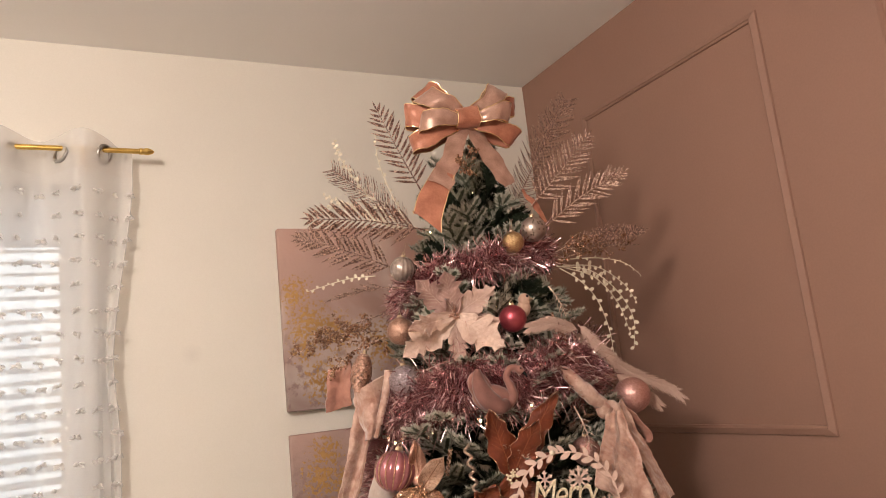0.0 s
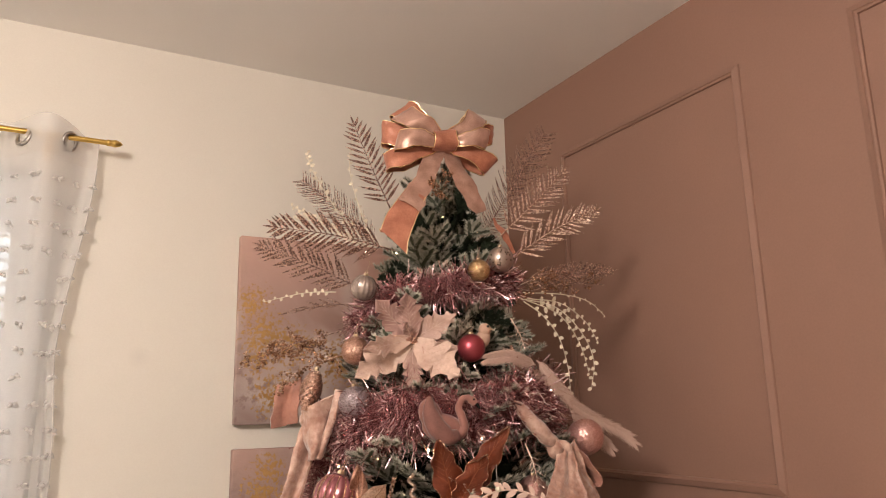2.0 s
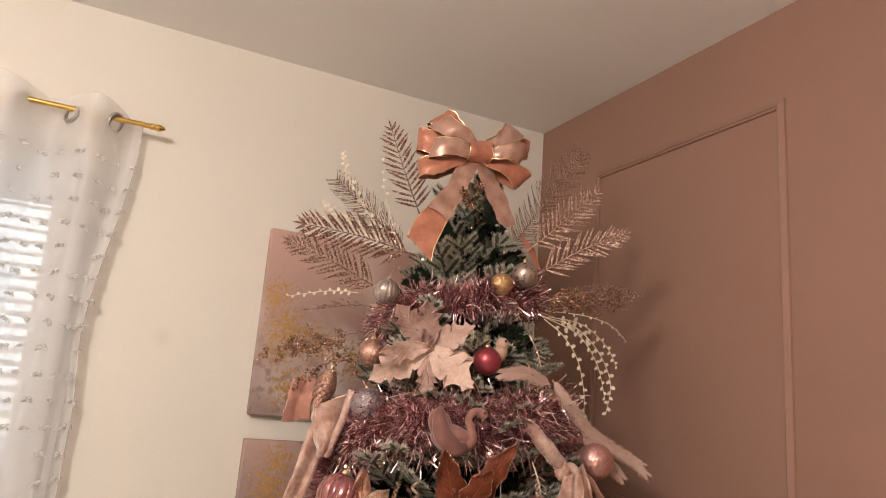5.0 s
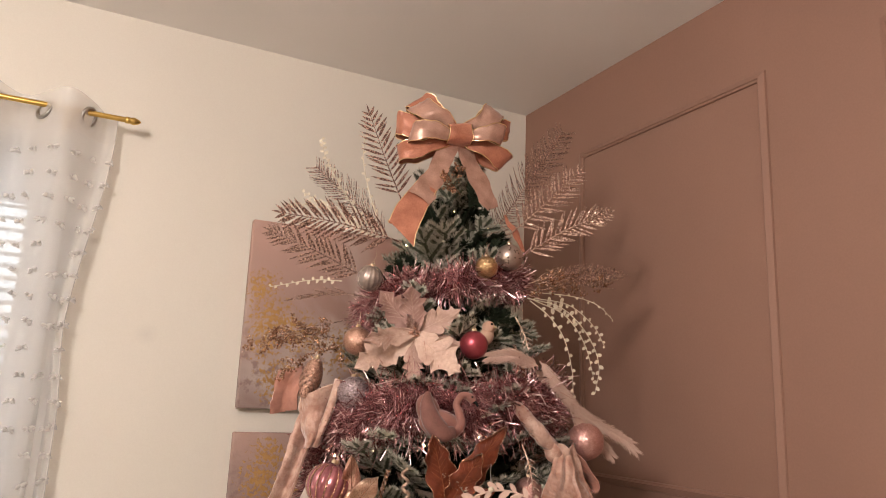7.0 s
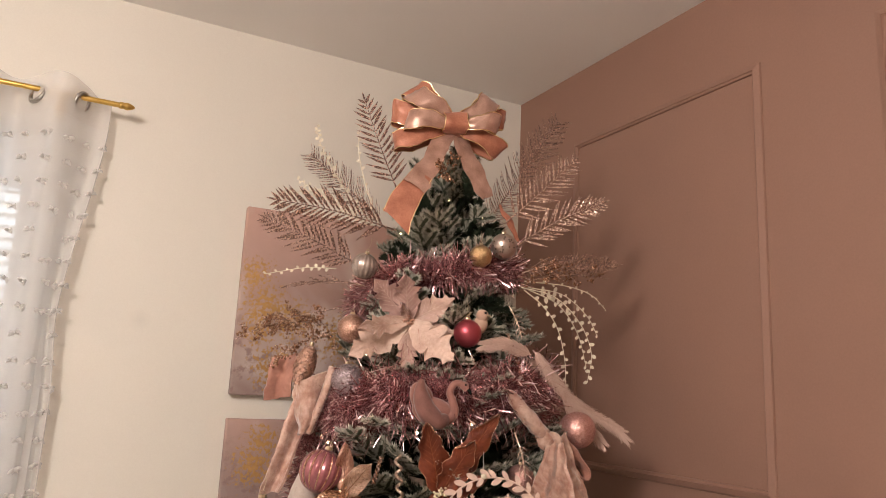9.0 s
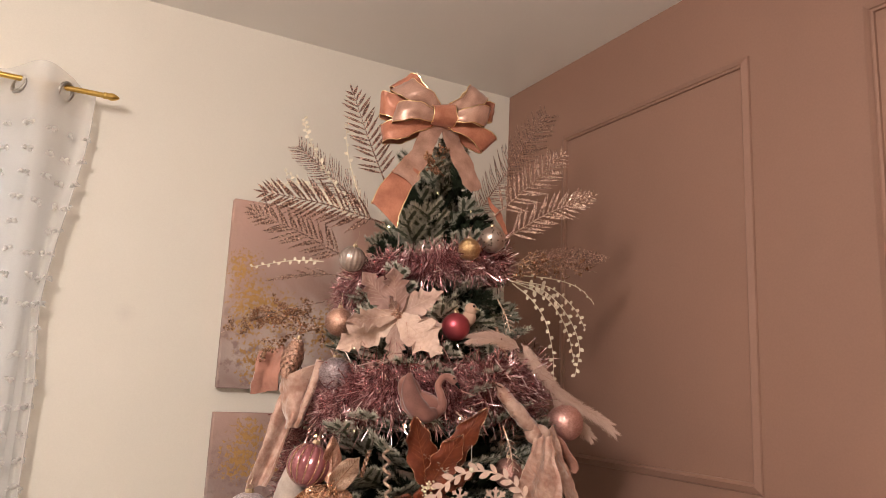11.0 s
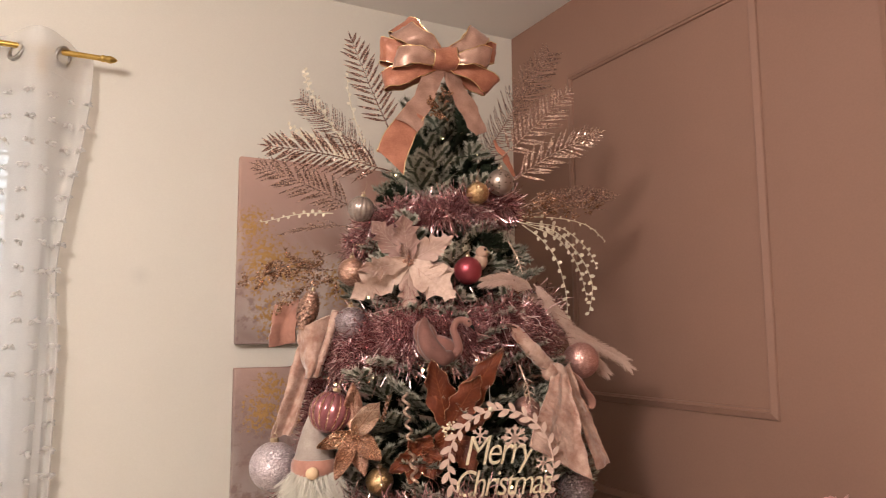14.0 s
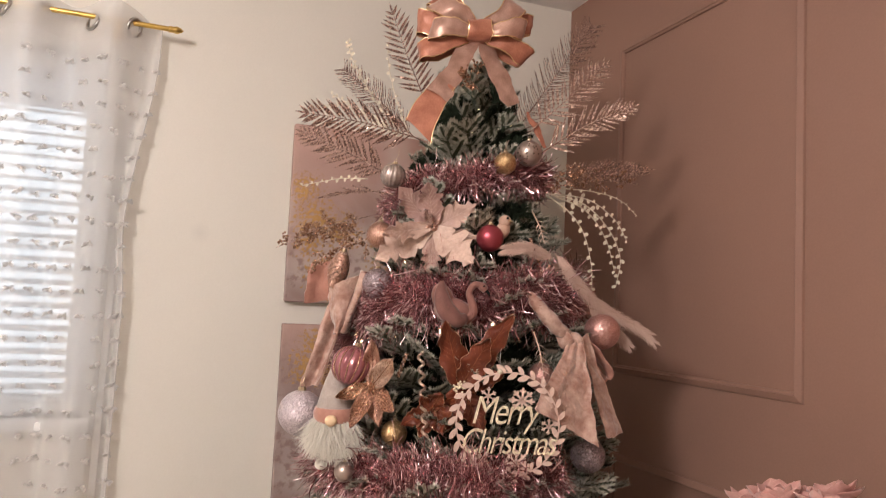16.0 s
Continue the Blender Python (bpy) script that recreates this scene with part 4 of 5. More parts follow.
leaf_strand([(-0.175, 0.0, 1.70), (-0.26, 0.0, 1.80), (-0.320, 0.004, 1.90), (-0.335, 0.007, 1.950)], 20, 0.015, "thin cream eucalyptus strand rising from the tree", 8)
leaf_strand([(-0.190, 0.0, 1.70), (-0.31, -0.004, 1.775), (-0.405, -0.009, 1.775)], 24, 0.015, "thin cream eucalyptus strand rising from the tree", 9)
leaf_strand([(-0.180, 0.0, 1.70), (-0.29, -0.004, 1.765), (-0.375, -0.009, 1.812)], 20, 0.015, "thin cream eucalyptus strand rising from the tree", 10)


def feather(points, width, seed, label="soft pale peach feather tucked into the tree"):
    ob = thing("feather", points[0], label, "feather", "peach feathers")
    path = smooth_path([rel(points[0], p) for p in points], 14)
    part("quill", tube(path, lambda t: 0.0014 - 0.001 * t, 5), M_FEATHER, ob)
    rnd, n, v, f = random.Random(seed), len(path) - 1, [], []
    for k in range(1900):
        t = rnd.uniform(0.02, 1.0)
        i = min(n - 1, int(t * n))
        p = path[i].lerp(path[i + 1], t * n - i)
        tan, side, nor = frame_at(path, i)
        sgn = rnd.choice((1, -1))
        a = radians(rnd.uniform(12, 44))
        ln = width * rnd.uniform(0.35, 1.2) * (0.55 + 0.45 * math.sin(math.pi * min(1, 0.2 + t * 0.75)))
        d = (tan * math.cos(a) + side * sgn * math.sin(a) + nor * rnd.uniform(-0.45, 0.45)).normalized()
        w = nor.cross(d).normalized() * 0.0005
        m1 = p + d * ln * 0.55 + Vector((0, 0, 0.05 * ln))
        e = p + d * ln + tan * ln * 0.25 - Vector((0, 0, 0.1 * ln))
        j = len(v)
        v += [p - w, p + w, m1 + w, m1 - w, e + w * 0.3, e - w * 0.3]
        f += [(j, j + 1, j + 2, j + 3), (j + 3, j + 2, j + 4, j + 5)]
    tagged(part("vane", (v, f), M_FEATHER, ob, "", False), kind="stuff")


feather([(0.212, 0.130, 1.402), (0.256, 0.11, 1.350), (0.315, 0.07, 1.295), (0.38, 0.03, 1.262), (0.458, 0.0, 1.225)], 0.026, 1)
feather([(0.20, 0.10, 1.39), (0.29, 0.06, 1.318), (0.37, 0.03, 1.262), (0.425, 0.01, 1.238), (0.468, 0.0, 1.205)], 0.024, 2)
feather([(0.30, 0.055, 1.29), (0.36, 0.035, 1.235), (0.405, 0.015, 1.195)], 0.026, 3)
feather([(0.205, 0.15, 1.39), (0.15, 0.165, 1.408), (0.095, 0.165, 1.405)], 0.026, 4)


# ---- baubles ----
def bauble(place, r, mat, label, ribs=0, depth=0.0, cap_turn=(0, 0, 0), dots=None):
    ob = thing("bauble", place, label, "bauble", "baubles on the tree", cap_turn)
    body = part("ball", ball(r, 72 if ribs else 40, 24, ribs, depth), mat, ob)
    part("cap", lathe([(r * 0.17, r * 0.965), (r * 0.18, r * 1.0), (r * 0.17, r * 1.10), (r * 0.15, r * 1.14), (r * 0.02, r * 1.15)], 16, 8, 0.06), M_CAP, ob, "small gold cap")
    ring = [Vector((0.10 * r * math.cos(a), 0, r * 1.22 + 0.10 * r * math.sin(a))) for a in (2 * math.pi * k / 14 for k in range(15))]
    part("hook", tube(ring, 0.0007, 5), M_CAP, ob)
    part("loop_thread", tube(smooth_path([(0, 0, r * 1.3), (0.003, 0.006, r * 1.3 + 0.014), (0, 0.016, r * 1.3 + 0.026)], 5), 0.0005, 4), M_CAP, ob)
    if dots:
        rnd, spots = random.Random(3), []
        for _ in range(26):
            d = Vector((rnd.gauss(0, 1), rnd.gauss(0, 1) - 0.8, rnd.gauss(0, 1))).normalized()
            spots.append(moved(ball(0.0021, 8, 4), Matrix.Translation(d * r)))
        part("dots", joined(*spots), dots, body)
    return ob


bauble((0.059, 0.160, 1.430), 0.0318, M_RED, "matt red metallic bauble hanging on the tree")
bauble((0.336, 0.044, 1.226), 0.0430, M_ROSEBALL, "large frosted rose gold bauble on the tree")
bauble((0.144, 0.083, 1.648), 0.0320, M_CHAMP, "champagne bauble with small dark dots", dots=M_TRUNK)
bauble((0.087, 0.112, 1.616), 0.0268, M_GOLDBALL, "gold glitter bauble hanging on the tree")
bauble((-0.185, 0.086, 1.582), 0.0310, M_PEARL, "pearl bauble with raised ribs", 16, 0.03, (14, 10, 0))
bauble((-0.201, 0.134, 1.430), 0.0325, M_COPPERGLIT, "bronze glitter bauble hanging on the tree")
streaked = bauble((-0.237, 0.208, 1.127), 0.0450, M_PURPLE, "mauve ribbed glass bauble with gold streaks", 14, 0.035, (-12, 14, 0))
for k in range(14):
    a = 2 * math.pi * (k + 0.5) / 14
    arc = [Vector((0.0437 * math.sin(p) * math.cos(a), 0.0437 * math.sin(p) * math.sin(a), -0.0452 * math.cos(p))) for p in (0.5 + 2.0 * i / 16 for i in range(17))]
    part("gold_streak", tube(arc, lambda t: 0.0005 + 0.0017 * math.sin(math.pi * t), 5), M_GOLDGLIT, streaked)
bauble((-0.368, 0.126, 1.004), 0.0530, M_SILVERGLIT, "large silver glitter bauble hanging on the tree")
bauble((-0.134, 0.205, 0.984), 0.0290, M_GOLDBALL, "small gold glitter bauble hanging on the tree")
bauble((0.305, 0.095, 0.941), 0.0400, M_GREYGLIT, "grey glitter bauble hanging on the tree")
bauble((0.190, 0.135, 1.118), 0.0330, M_ROSEBALL, "rose gold bauble half hidden on the tree")
bauble((-0.205, 0.112, 1.316), 0.0360, M_GREYGLIT, "grey glitter bauble half sunk in tinsel")
bauble((-0.235, 0.235, 0.900), 0.0220, M_CHAMP, "small champagne bauble hanging on the tree")


def cone_ornament(place, turn):
    ob = thing("pine_cone_ornament", place, "rose gold glitter pine cone ornament", "pine cone ornament", "", turn)
    rows, L = 11, 0.085
    part("core", lathe([(0.003 + 0.0185 * math.sin(math.pi * min(1, (0.12 + 0.86 * k / 12))), -L * k / 12) for k in range(13)], 18), M_FERN, ob)
    scale_mesh = to_mesh("scale", sheet(petal(0.012, 0.0125, 0, 0.2, 0.3, rows=5, cols=5), 0.0012), M_COPPERGLIT)
    for i in range(rows):
        t = (i + 0.6) / (rows + 0.4)
        r = 0.003 + 0.0185 * math.sin(math.pi * (0.12 + 0.86 * t))
        for k in range(9):
            a = 360 * (k + 0.5 * (i % 2)) / 9
            s = new("scale", scale_mesh)
            s.parent = ob
            s.matrix_local = pose(0, 0, 0, 0, 0, a) @ Matrix.Translation((r, 0, -L * t)) @ pose(0, 0, 0, 0, 62, 0) @ pose(0, 0, 0, 90, 0, 0)
    part("cap", lathe([(0.005, 0.0), (0.006, 0.004), (0.005, 0.009), (0.001, 0.01)], 12), M_CAP, ob)


cone_ornament((-0.293, 0.100, 1.388), (0, 14, 0))


# ---- flowers ----
def flower(name, place, label, category, petals, mat, edge=None, seed=0, teeth=7, thick=0.0012, heart=None, turn=(0, 0, 0), cup=0.14, shade_mat=None, pleat=0.0009, wave=0.0, vein=None, tones=()):
    """petals: (angle, length, width, lift, depth): lift tilts a petal's tip towards the room."""
    ob = thing(name, place, label, category, "", turn)
    for k, (angle, length, width, lift, depth) in enumerate(petals):
        grid = petal(length, width, teeth, cup, 0.10, 0.006, 36, 9, seed + k, pleat, teeth > 0, wave)
        m = pose(0, -depth, 0) @ Matrix.Rotation(-radians(angle), 4, "Y") @ Matrix.Rotation(-radians(lift), 4, "Z")
        grid = [[m @ p for p in row] for row in grid]
        # upward and low-lift petals get the darker copies: painted shade by direction
        tone = shade_mat if shade_mat and 80 < angle < 160 else (M_POIN_HALFSHADE if shade_mat and lift < 8 else mat)
        if tones:
            tone = tones[k]
        pt = part("petal", sheet(grid, thick), tone, ob)
        rib = [row[len(row) // 2] + Vector((0, -0.0012, 0)) for row in grid]
        part("vein", tube(rib[1:-1], lambda t: 0.0011 - 0.0008 * t, 5), vein or mat, pt)
        for i in range(4, 30, 3):
            for sgn in (0, -1):
                tip_i = min(36, i + 5)
                a, b = grid[i][4], grid[tip_i][0 if sgn == 0 else 8]
                part("vein", tube([a + Vector((0, -0.0009, 0)), a.lerp(b, 0.45) + Vector((0, -0.0012, 0)), a.lerp(b, 0.82) + Vector((0, -0.0006, 0))], 0.0004, 4), vein or mat, pt)
        if edge:
            for c in (0, 8):
                part("edge_trim", tube([row[c] for row in grid], 0.0010, 5), edge, pt, "glittering gold edge")
    if heart:
        rnd = random.Random(seed + 50)
        beads = [moved(ball(rnd.uniform(0.0022, 0.0038), 10, 6), Matrix.Translation((rnd.gauss(0, 0.007), -0.010 - rnd.random() * 0.008, rnd.gauss(0, 0.007)))) for _ in range(24)]
        part("heart", joined(*beads), heart, ob, "cluster of gold beads")
    return ob


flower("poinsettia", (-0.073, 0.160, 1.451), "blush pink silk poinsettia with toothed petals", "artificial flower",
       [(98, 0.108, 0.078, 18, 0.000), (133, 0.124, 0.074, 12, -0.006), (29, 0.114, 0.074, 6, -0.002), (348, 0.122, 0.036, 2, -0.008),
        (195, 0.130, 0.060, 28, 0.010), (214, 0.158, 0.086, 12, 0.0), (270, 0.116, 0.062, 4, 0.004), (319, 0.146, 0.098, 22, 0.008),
        (118, 0.052, 0.030, 35, 0.008)], M_POIN, None, 3, 4, 0.0012, M_COPPERGLIT, shade_mat=M_POIN_SHADED)
flower("poinsettia", (0.010, 0.246, 1.098), "rust brown velvet poinsettia edged with gold glitter", "artificial flower",
       [(105, 0.150, 0.066, 10, 0.0), (61, 0.135, 0.060, 16, 0.004), (56, 0.200, 0.060, 6, -0.006), (20, 0.100, 0.052, 6, -0.01), (300, 0.11, 0.06, 4, -0.012), (255, 0.10, 0.055, 4, -0.012)],
       M_RUST, M_GOLDGLIT, 21, 0, 0.0014, M_PALEGLIT, wave=0.24, vein=M_RUSTVEIN)
flower("poinsettia", (-0.050, 0.245, 1.048), "small rust velvet poinsettia edged with gold glitter", "artificial flower",
       [(60, 0.045, 0.044, 20, 0.004), (210, 0.075, 0.040, 10, 0.0), (250, 0.065, 0.042, 8, 0.0), (300, 0.060, 0.040, 12, 0.0), (135, 0.04, 0.034, 26, 0.004), (350, 0.05, 0.036, 12, 0.0)],
       M_RUST, M_GOLDGLIT, 41, 0, 0.0014, None, wave=0.18, vein=M_RUSTVEIN)
flower("poinsettia", (-0.186, 0.232, 1.085), "rose gold glitter poinsettia behind a mauve bauble", "artificial flower",
       [(92, 0.106, 0.040, 4, -0.006), (52, 0.110, 0.044, 30, 0.006), (322, 0.084, 0.042, 26, 0.004), (286, 0.086, 0.038, 4, 0.002), (248, 0.100, 0.036, 24, 0.004), (198, 0.080, 0.034, 4, 0.000)],
       M_GOLDGLIT, None, 61, 0, 0.0016, M_GOLDGLIT, cup=0.30, tones=(M_COPPERGLIT, M_ROSEGLIT, M_COPPERFOIL, M_COPPERGLIT, M_COPPERFOIL, M_GOLDGLIT))


# ---- bows ----
def ribbon_part(name, path, across, width, cols, cup, mat, parent, edge=None, thick=0.0011, crease=0.0):
    grid = [[p + 0.0055 * noise.noise_vector(p * 26) + 0.0024 * noise.noise_vector(p * 80) + 0.0008 * noise.noise_vector(p * 160) for p in row] for row in ribbon_grid(path, across, width, cols, cup)]
    if crease:
        for i, row in enumerate(grid):
            t = i / (len(grid) - 1)
            for j, p in enumerate(row):
                p.y += crease * math.sin(3 * math.pi * j / (cols - 1)) * max(0.15, 1 - 5 * min(t, 1 - t))
    rb = part(name, sheet(grid, thick), mat, parent)
    if edge:
        for c in (0, cols - 1):
            part("wire_edge", tube([row[c] for row in grid], 0.0013, 5), edge, rb, "gold wired edge")
    return grid


def bow_loop(parent, angle, length, width, bulge, mat, depth, tilt=0.0, skew=0.0, edge=M_GOLDEDGE):
    a = radians(angle)
    e, n = Vector((math.cos(a), 0, math.sin(a))), Vector((-math.sin(a), 0, math.cos(a)))
    pts = [(0.0, 0.0), (0.25, -0.75), (0.62, -1.0), (0.93, -0.62), (1.0, 0.05), (0.86, 0.55), (0.5, 0.55), (0.15, 0.2), (0.0, 0.05)]
    path = smooth_path([e * length * x + Vector((0, bulge * y - depth, 0)) + n * 0.006 * math.sin(5 * x + angle) for x, y in pts], 5)
    ribbon_part("loop", path, lambda t: n + e * skew + Vector((0, tilt * math.sin(math.pi * t), 0)),
                lambda t: width * (0.28 + 0.72 * min(1, 3.0 * min(t, 1 - t))), 9, 0.03, mat, parent, edge, 0.0011, 0.004)


KNOT = (0.007, 0.095, 1.940)
bow = thing("tree_top_bow", KNOT, "large salmon and pale pink wired ribbon bow on the tree top", "bow", turn=(0, 2, 10))
for angle, length, width, bulge, mat, depth, tilt, skew in ((140, 0.135, 0.060, 0.020, M_SALMON, -0.016, 0.2, 0.3), (174, 0.148, 0.056, 0.026, M_SALMON, -0.012, 0.1, -0.2), (207, 0.152, 0.050, 0.026, M_SALMON, 0.000, -0.2, 0.45),
                                              (337, 0.136, 0.048, 0.026, M_SALMON, -0.004, -0.1, 0.35), (17, 0.140, 0.054, 0.024, M_SALMON, -0.014, 0.1, 0.4),
                                              (148, 0.122, 0.058, 0.034, M_SATIN, 0.006, 0.25, 0.5), (40, 0.122, 0.052, 0.030, M_SATIN, 0.004, -0.2, -0.5),
                                              (189, 0.118, 0.050, 0.036, M_SATIN, 0.014, 0.1, 0.35), (3, 0.112, 0.048, 0.036, M_SATIN, 0.014, -0.1, 0.3)):
    bow_loop(bow, angle, length, width, bulge, mat, depth, tilt, skew)
knot_path = smooth_path([(0, 0.01, 0.022), (0, -0.034, 0.021), (0, -0.046, 0.0), (0, -0.036, -0.022), (0, 0.008, -0.024)], 6)
ribbon_part("knot", knot_path, lambda t: (1, 0, 0.06), lambda t: 0.054, 7, 0.04, M_SALMON, bow, M_GOLDEDGE, 0.0016)
left = smooth_path([rel(KNOT, p) for p in ((-0.004, 0.10, 1.935), (-0.030, 0.125, 1.860), (-0.066, 0.150, 1.785), (-0.085, 0.165, 1.755))], 8)
ribbon_part("tail", left, lambda t: (1, 0.25, 0.42), lambda t: 0.040 + 0.022 * t, 7, 0.03, M_SATIN, bow, None)
left = smooth_path([rel(KNOT, p) for p in ((-0.066, 0.146, 1.792), (-0.104, 0.170, 1.720), (-0.122, 0.180, 1.668))], 8)
grid = ribbon_grid(left, lambda t: (1, 0.1, 0.36 + 0.1 * t), lambda t: 0.050 + 0.016 * min(1, 2 * t), 7, 0.03)
for j, p in enumerate(grid[-1]):
    p.z -= 0.034 * j / 6 - 0.012
tail = part("tail", sheet(grid, 0.0011), M_SALMON, bow)
for c in (0, 6):
    part("wire_edge", tube([row[c] for row in grid], 0.0013, 5), M_GOLDEDGE, tail, "gold wired edge")
right = smooth_path([rel(KNOT, p) for p in ((0.012, 0.098, 1.935), (0.045, 0.095, 1.880), (0.080, 0.095, 1.820), (0.108, 0.095, 1.772))], 8)
ribbon_part("tail", right, lambda t: (1, 0.2, 0.55 - 0.25 * t), lambda t: 0.030 + 0.020 * math.sin(2.75 * t), 7, 0.03, M_SATIN, bow, None)
small = smooth_path([rel(KNOT, p) for p in ((0.150, 0.062, 1.770), (0.172, 0.075, 1.725), (0.198, 0.083, 1.676))], 6)
ribbon_part("tail", small, lambda t: (1, 0.3, 0.5), lambda t: 0.006 + 0.011 * math.sin(3.0 * t), 5, 0.05, M_SALMON, bow, None)

# crushed velvet bow hanging on the tree's flank towards the pink wall
VR = (0.262, 0.122, 1.205)
vbow = thing("velvet_bow", VR, "crushed pale pink velvet bow draped over the branches", "bow", "velvet bows")
def crumpled(grid, amount=0.005):
    """Cloth with soft folds and small creases."""
    return [[p + amount * noise.noise_vector(p * 24) + amount * 0.5 * noise.noise_vector(p * 62 + Vector((3, 1, 7))) for p in row] for row in grid]


def rolled(path, radius):
    """A rolled loop of velvet, creased along its length."""
    v, f = tube(path, lambda t: radius(t) * min(1.0, 0.15 + 7 * t, 0.15 + 7 * (1 - t)), 20)
    return [p + 0.0022 * noise.noise_vector(p * 40) + 0.0016 * noise.noise_vector(p * 90) for p in v], f


part("loop", rolled(smooth_path([rel(VR, p) for p in ((0.150, 0.172, 1.312), (0.166, 0.178, 1.290), (0.200, 0.168, 1.252), (0.232, 0.148, 1.222), (0.258, 0.130, 1.202))], 10), lambda t: 0.010 + 0.007 * math.sin(math.pi * t ** 1.3)), M_CRUSH, vbow)
ribbon_part("loop", smooth_path([rel(VR, p) for p in ((0.262, 0.115, 1.20), (0.235, 0.148, 1.222), (0.246, 0.150, 1.198), (0.268, 0.12, 1.195))], 8), lambda t: (0.5, -0.3, 0.8), lambda t: 0.034, 5, 0.15, M_CRUSH, vbow, None, 0.004)
grid = []
for i in range(33):
    t = i / 32
    row = []
    for j in range(25):
        q = j / 24
        s0, s1 = 0.250 + (0.168 - 0.250) * t, 0.280 + (0.306 - 0.280) * t
        z = 1.205 + (1.066 - 1.205) * t - 0.080 * q * t * t
        row.append(rel(VR, (s0 + (s1 - s0) * q, 0.140 + 0.150 * t - 0.06 * t * q + 0.010 * math.sin(5.5 * q + 1.2 * t) * (0.4 + 0.6 * t) + 0.0025 * math.sin(17 * q + 5 * t), z)))
    grid.append(row)
part("tail", sheet(crumpled(grid), 0.004), M_CRUSH, vbow)
grid = []
for i in range(33):
    t = i / 32
    row = []
    for j in range(15):
        q = j / 14
        s = 0.276 + (0.338 - 0.276) * t + q * (0.016 + 0.026 * t)
        row.append(rel(VR, (s, 0.115 + 0.022 * t + 0.016 * math.cos(3 * q) * (0.4 + t), 1.205 - 0.212 * t - 0.014 * q * t + 0.02 * q)))
    grid.append(row)
part("tail", sheet(crumpled(grid), 0.004), M_CRUSH, vbow)
ribbon_part("loop", smooth_path([rel(VR, p) for p in ((0.285, 0.09, 1.20), (0.330, 0.07, 1.165), (0.352, 0.06, 1.125), (0.335, 0.06, 1.115), (0.30, 0.085, 1.165))], 7), lambda t: (0.3, -0.8, 0.5), lambda t: 0.03, 5, 0.1, M_CRUSHDARK, vbow, None, 0.003)
part("knot", moved(ball(0.019, 20, 12), pose(0, -0.012, 0.0, 0, 40, 0) @ Matrix.Diagonal((1.15, 0.8, 0.95, 1))), M_CRUSH, vbow)

# its fellow on the flank towards the window
VL = (-0.318, 0.072, 1.300)
vbow = thing("velvet_bow", VL, "crushed pale pink velvet bow hanging beside the canvases", "bow", "velvet bows")
grid = []
for i in range(31):
    t = i / 30
    row = []
    for j in range(17):
        q = j / 16
        s0, s1 = -0.326 + 0.016 * t, -0.238 - 0.046 * t
        row.append(rel(VL, (s0 + (s1 - s0) * q + 0.004 * math.sin(9 * t), 0.085 + 0.034 * math.sin(math.pi * q) + 0.008 * math.sin(7 * t + 4 * q), 1.300 + 0.040 * q - (0.110 + 0.034 * q) * t)))
    grid.append(row)
part("loop", sheet(crumpled(grid), 0.005), M_CRUSH, vbow)
roll = smooth_path([rel(VL, p) for p in ((-0.240, 0.100, 1.343), (-0.256, 0.112, 1.275), (-0.284, 0.112, 1.196))], 8)
part("fold", tube(roll, lambda t: 0.010 - 0.002 * t, 10), M_CRUSH, vbow)
grid = []
for i in range(37):
    t = i / 36
    row = []
    for j in range(17):
        q = j / 16
        s0, s1 = -0.316 - 0.066 * t, -0.288 - 0.052 * t + 0.012 * math.sin(math.pi * t)
        row.append(rel(VL, (s0 + (s1 - s0) * q, 0.070 + 0.012 * math.sin(5 * q + 2 * t) + 0.02 * t, 1.300 - 0.245 * t + 0.012 * q)))
    grid.append(row)
part("tail", sheet(crumpled(grid), 0.005), M_CRUSH, vbow)
grid = []
for i in range(23):
    t = i / 22
    row = []
    for j in range(17):
        q = j / 16
        s0, s1 = -0.392 - 0.014 * t, -0.335 - 0.010 * t
        row.append(rel(VL, (s0 + (s1 - s0) * q, 0.0 + 0.022 * math.sin(math.pi * t) + 0.008 * math.cos(6 * q), 1.362 - 0.100 * t + 0.010 * q)))
    grid.append(row)
part("loop", sheet(crumpled(grid), 0.006), M_CRUSHDARK, vbow, "peach velvet loop")
part("knot", moved(ball(0.017, 20, 12), pose(0.004, -0.006, -0.02) @ Matrix.Diagonal((1, 0.8, 1.2, 1))), M_CRUSH, vbow)


# ---- small figures ----
def one_mesh(name, place, shapes, label, category, turn=(0, 0, 0)):
    """A figure in one mesh: shapes are (shape, material)."""
    mats, index, all_shapes = [], [], []
    for s, m in shapes:
        if m not in mats:
            mats.append(m)
        index += [mats.index(m)] * len(s[1])
        all_shapes.append(s)
    ob = new(name, to_mesh(name, joined(*all_shapes), mats, True, index))
    ob.matrix_world = Matrix.Translation(on_tree(*place)) @ FACE @ pose(0, 0, 0, *turn)
    return tagged(ob, label, category)


def ellipsoid(c, r, turn=(0, 0, 0)):
    return moved(ball(1.0, 28, 18), pose(*c, *turn) @ Matrix.Diagonal((*r, 1)))


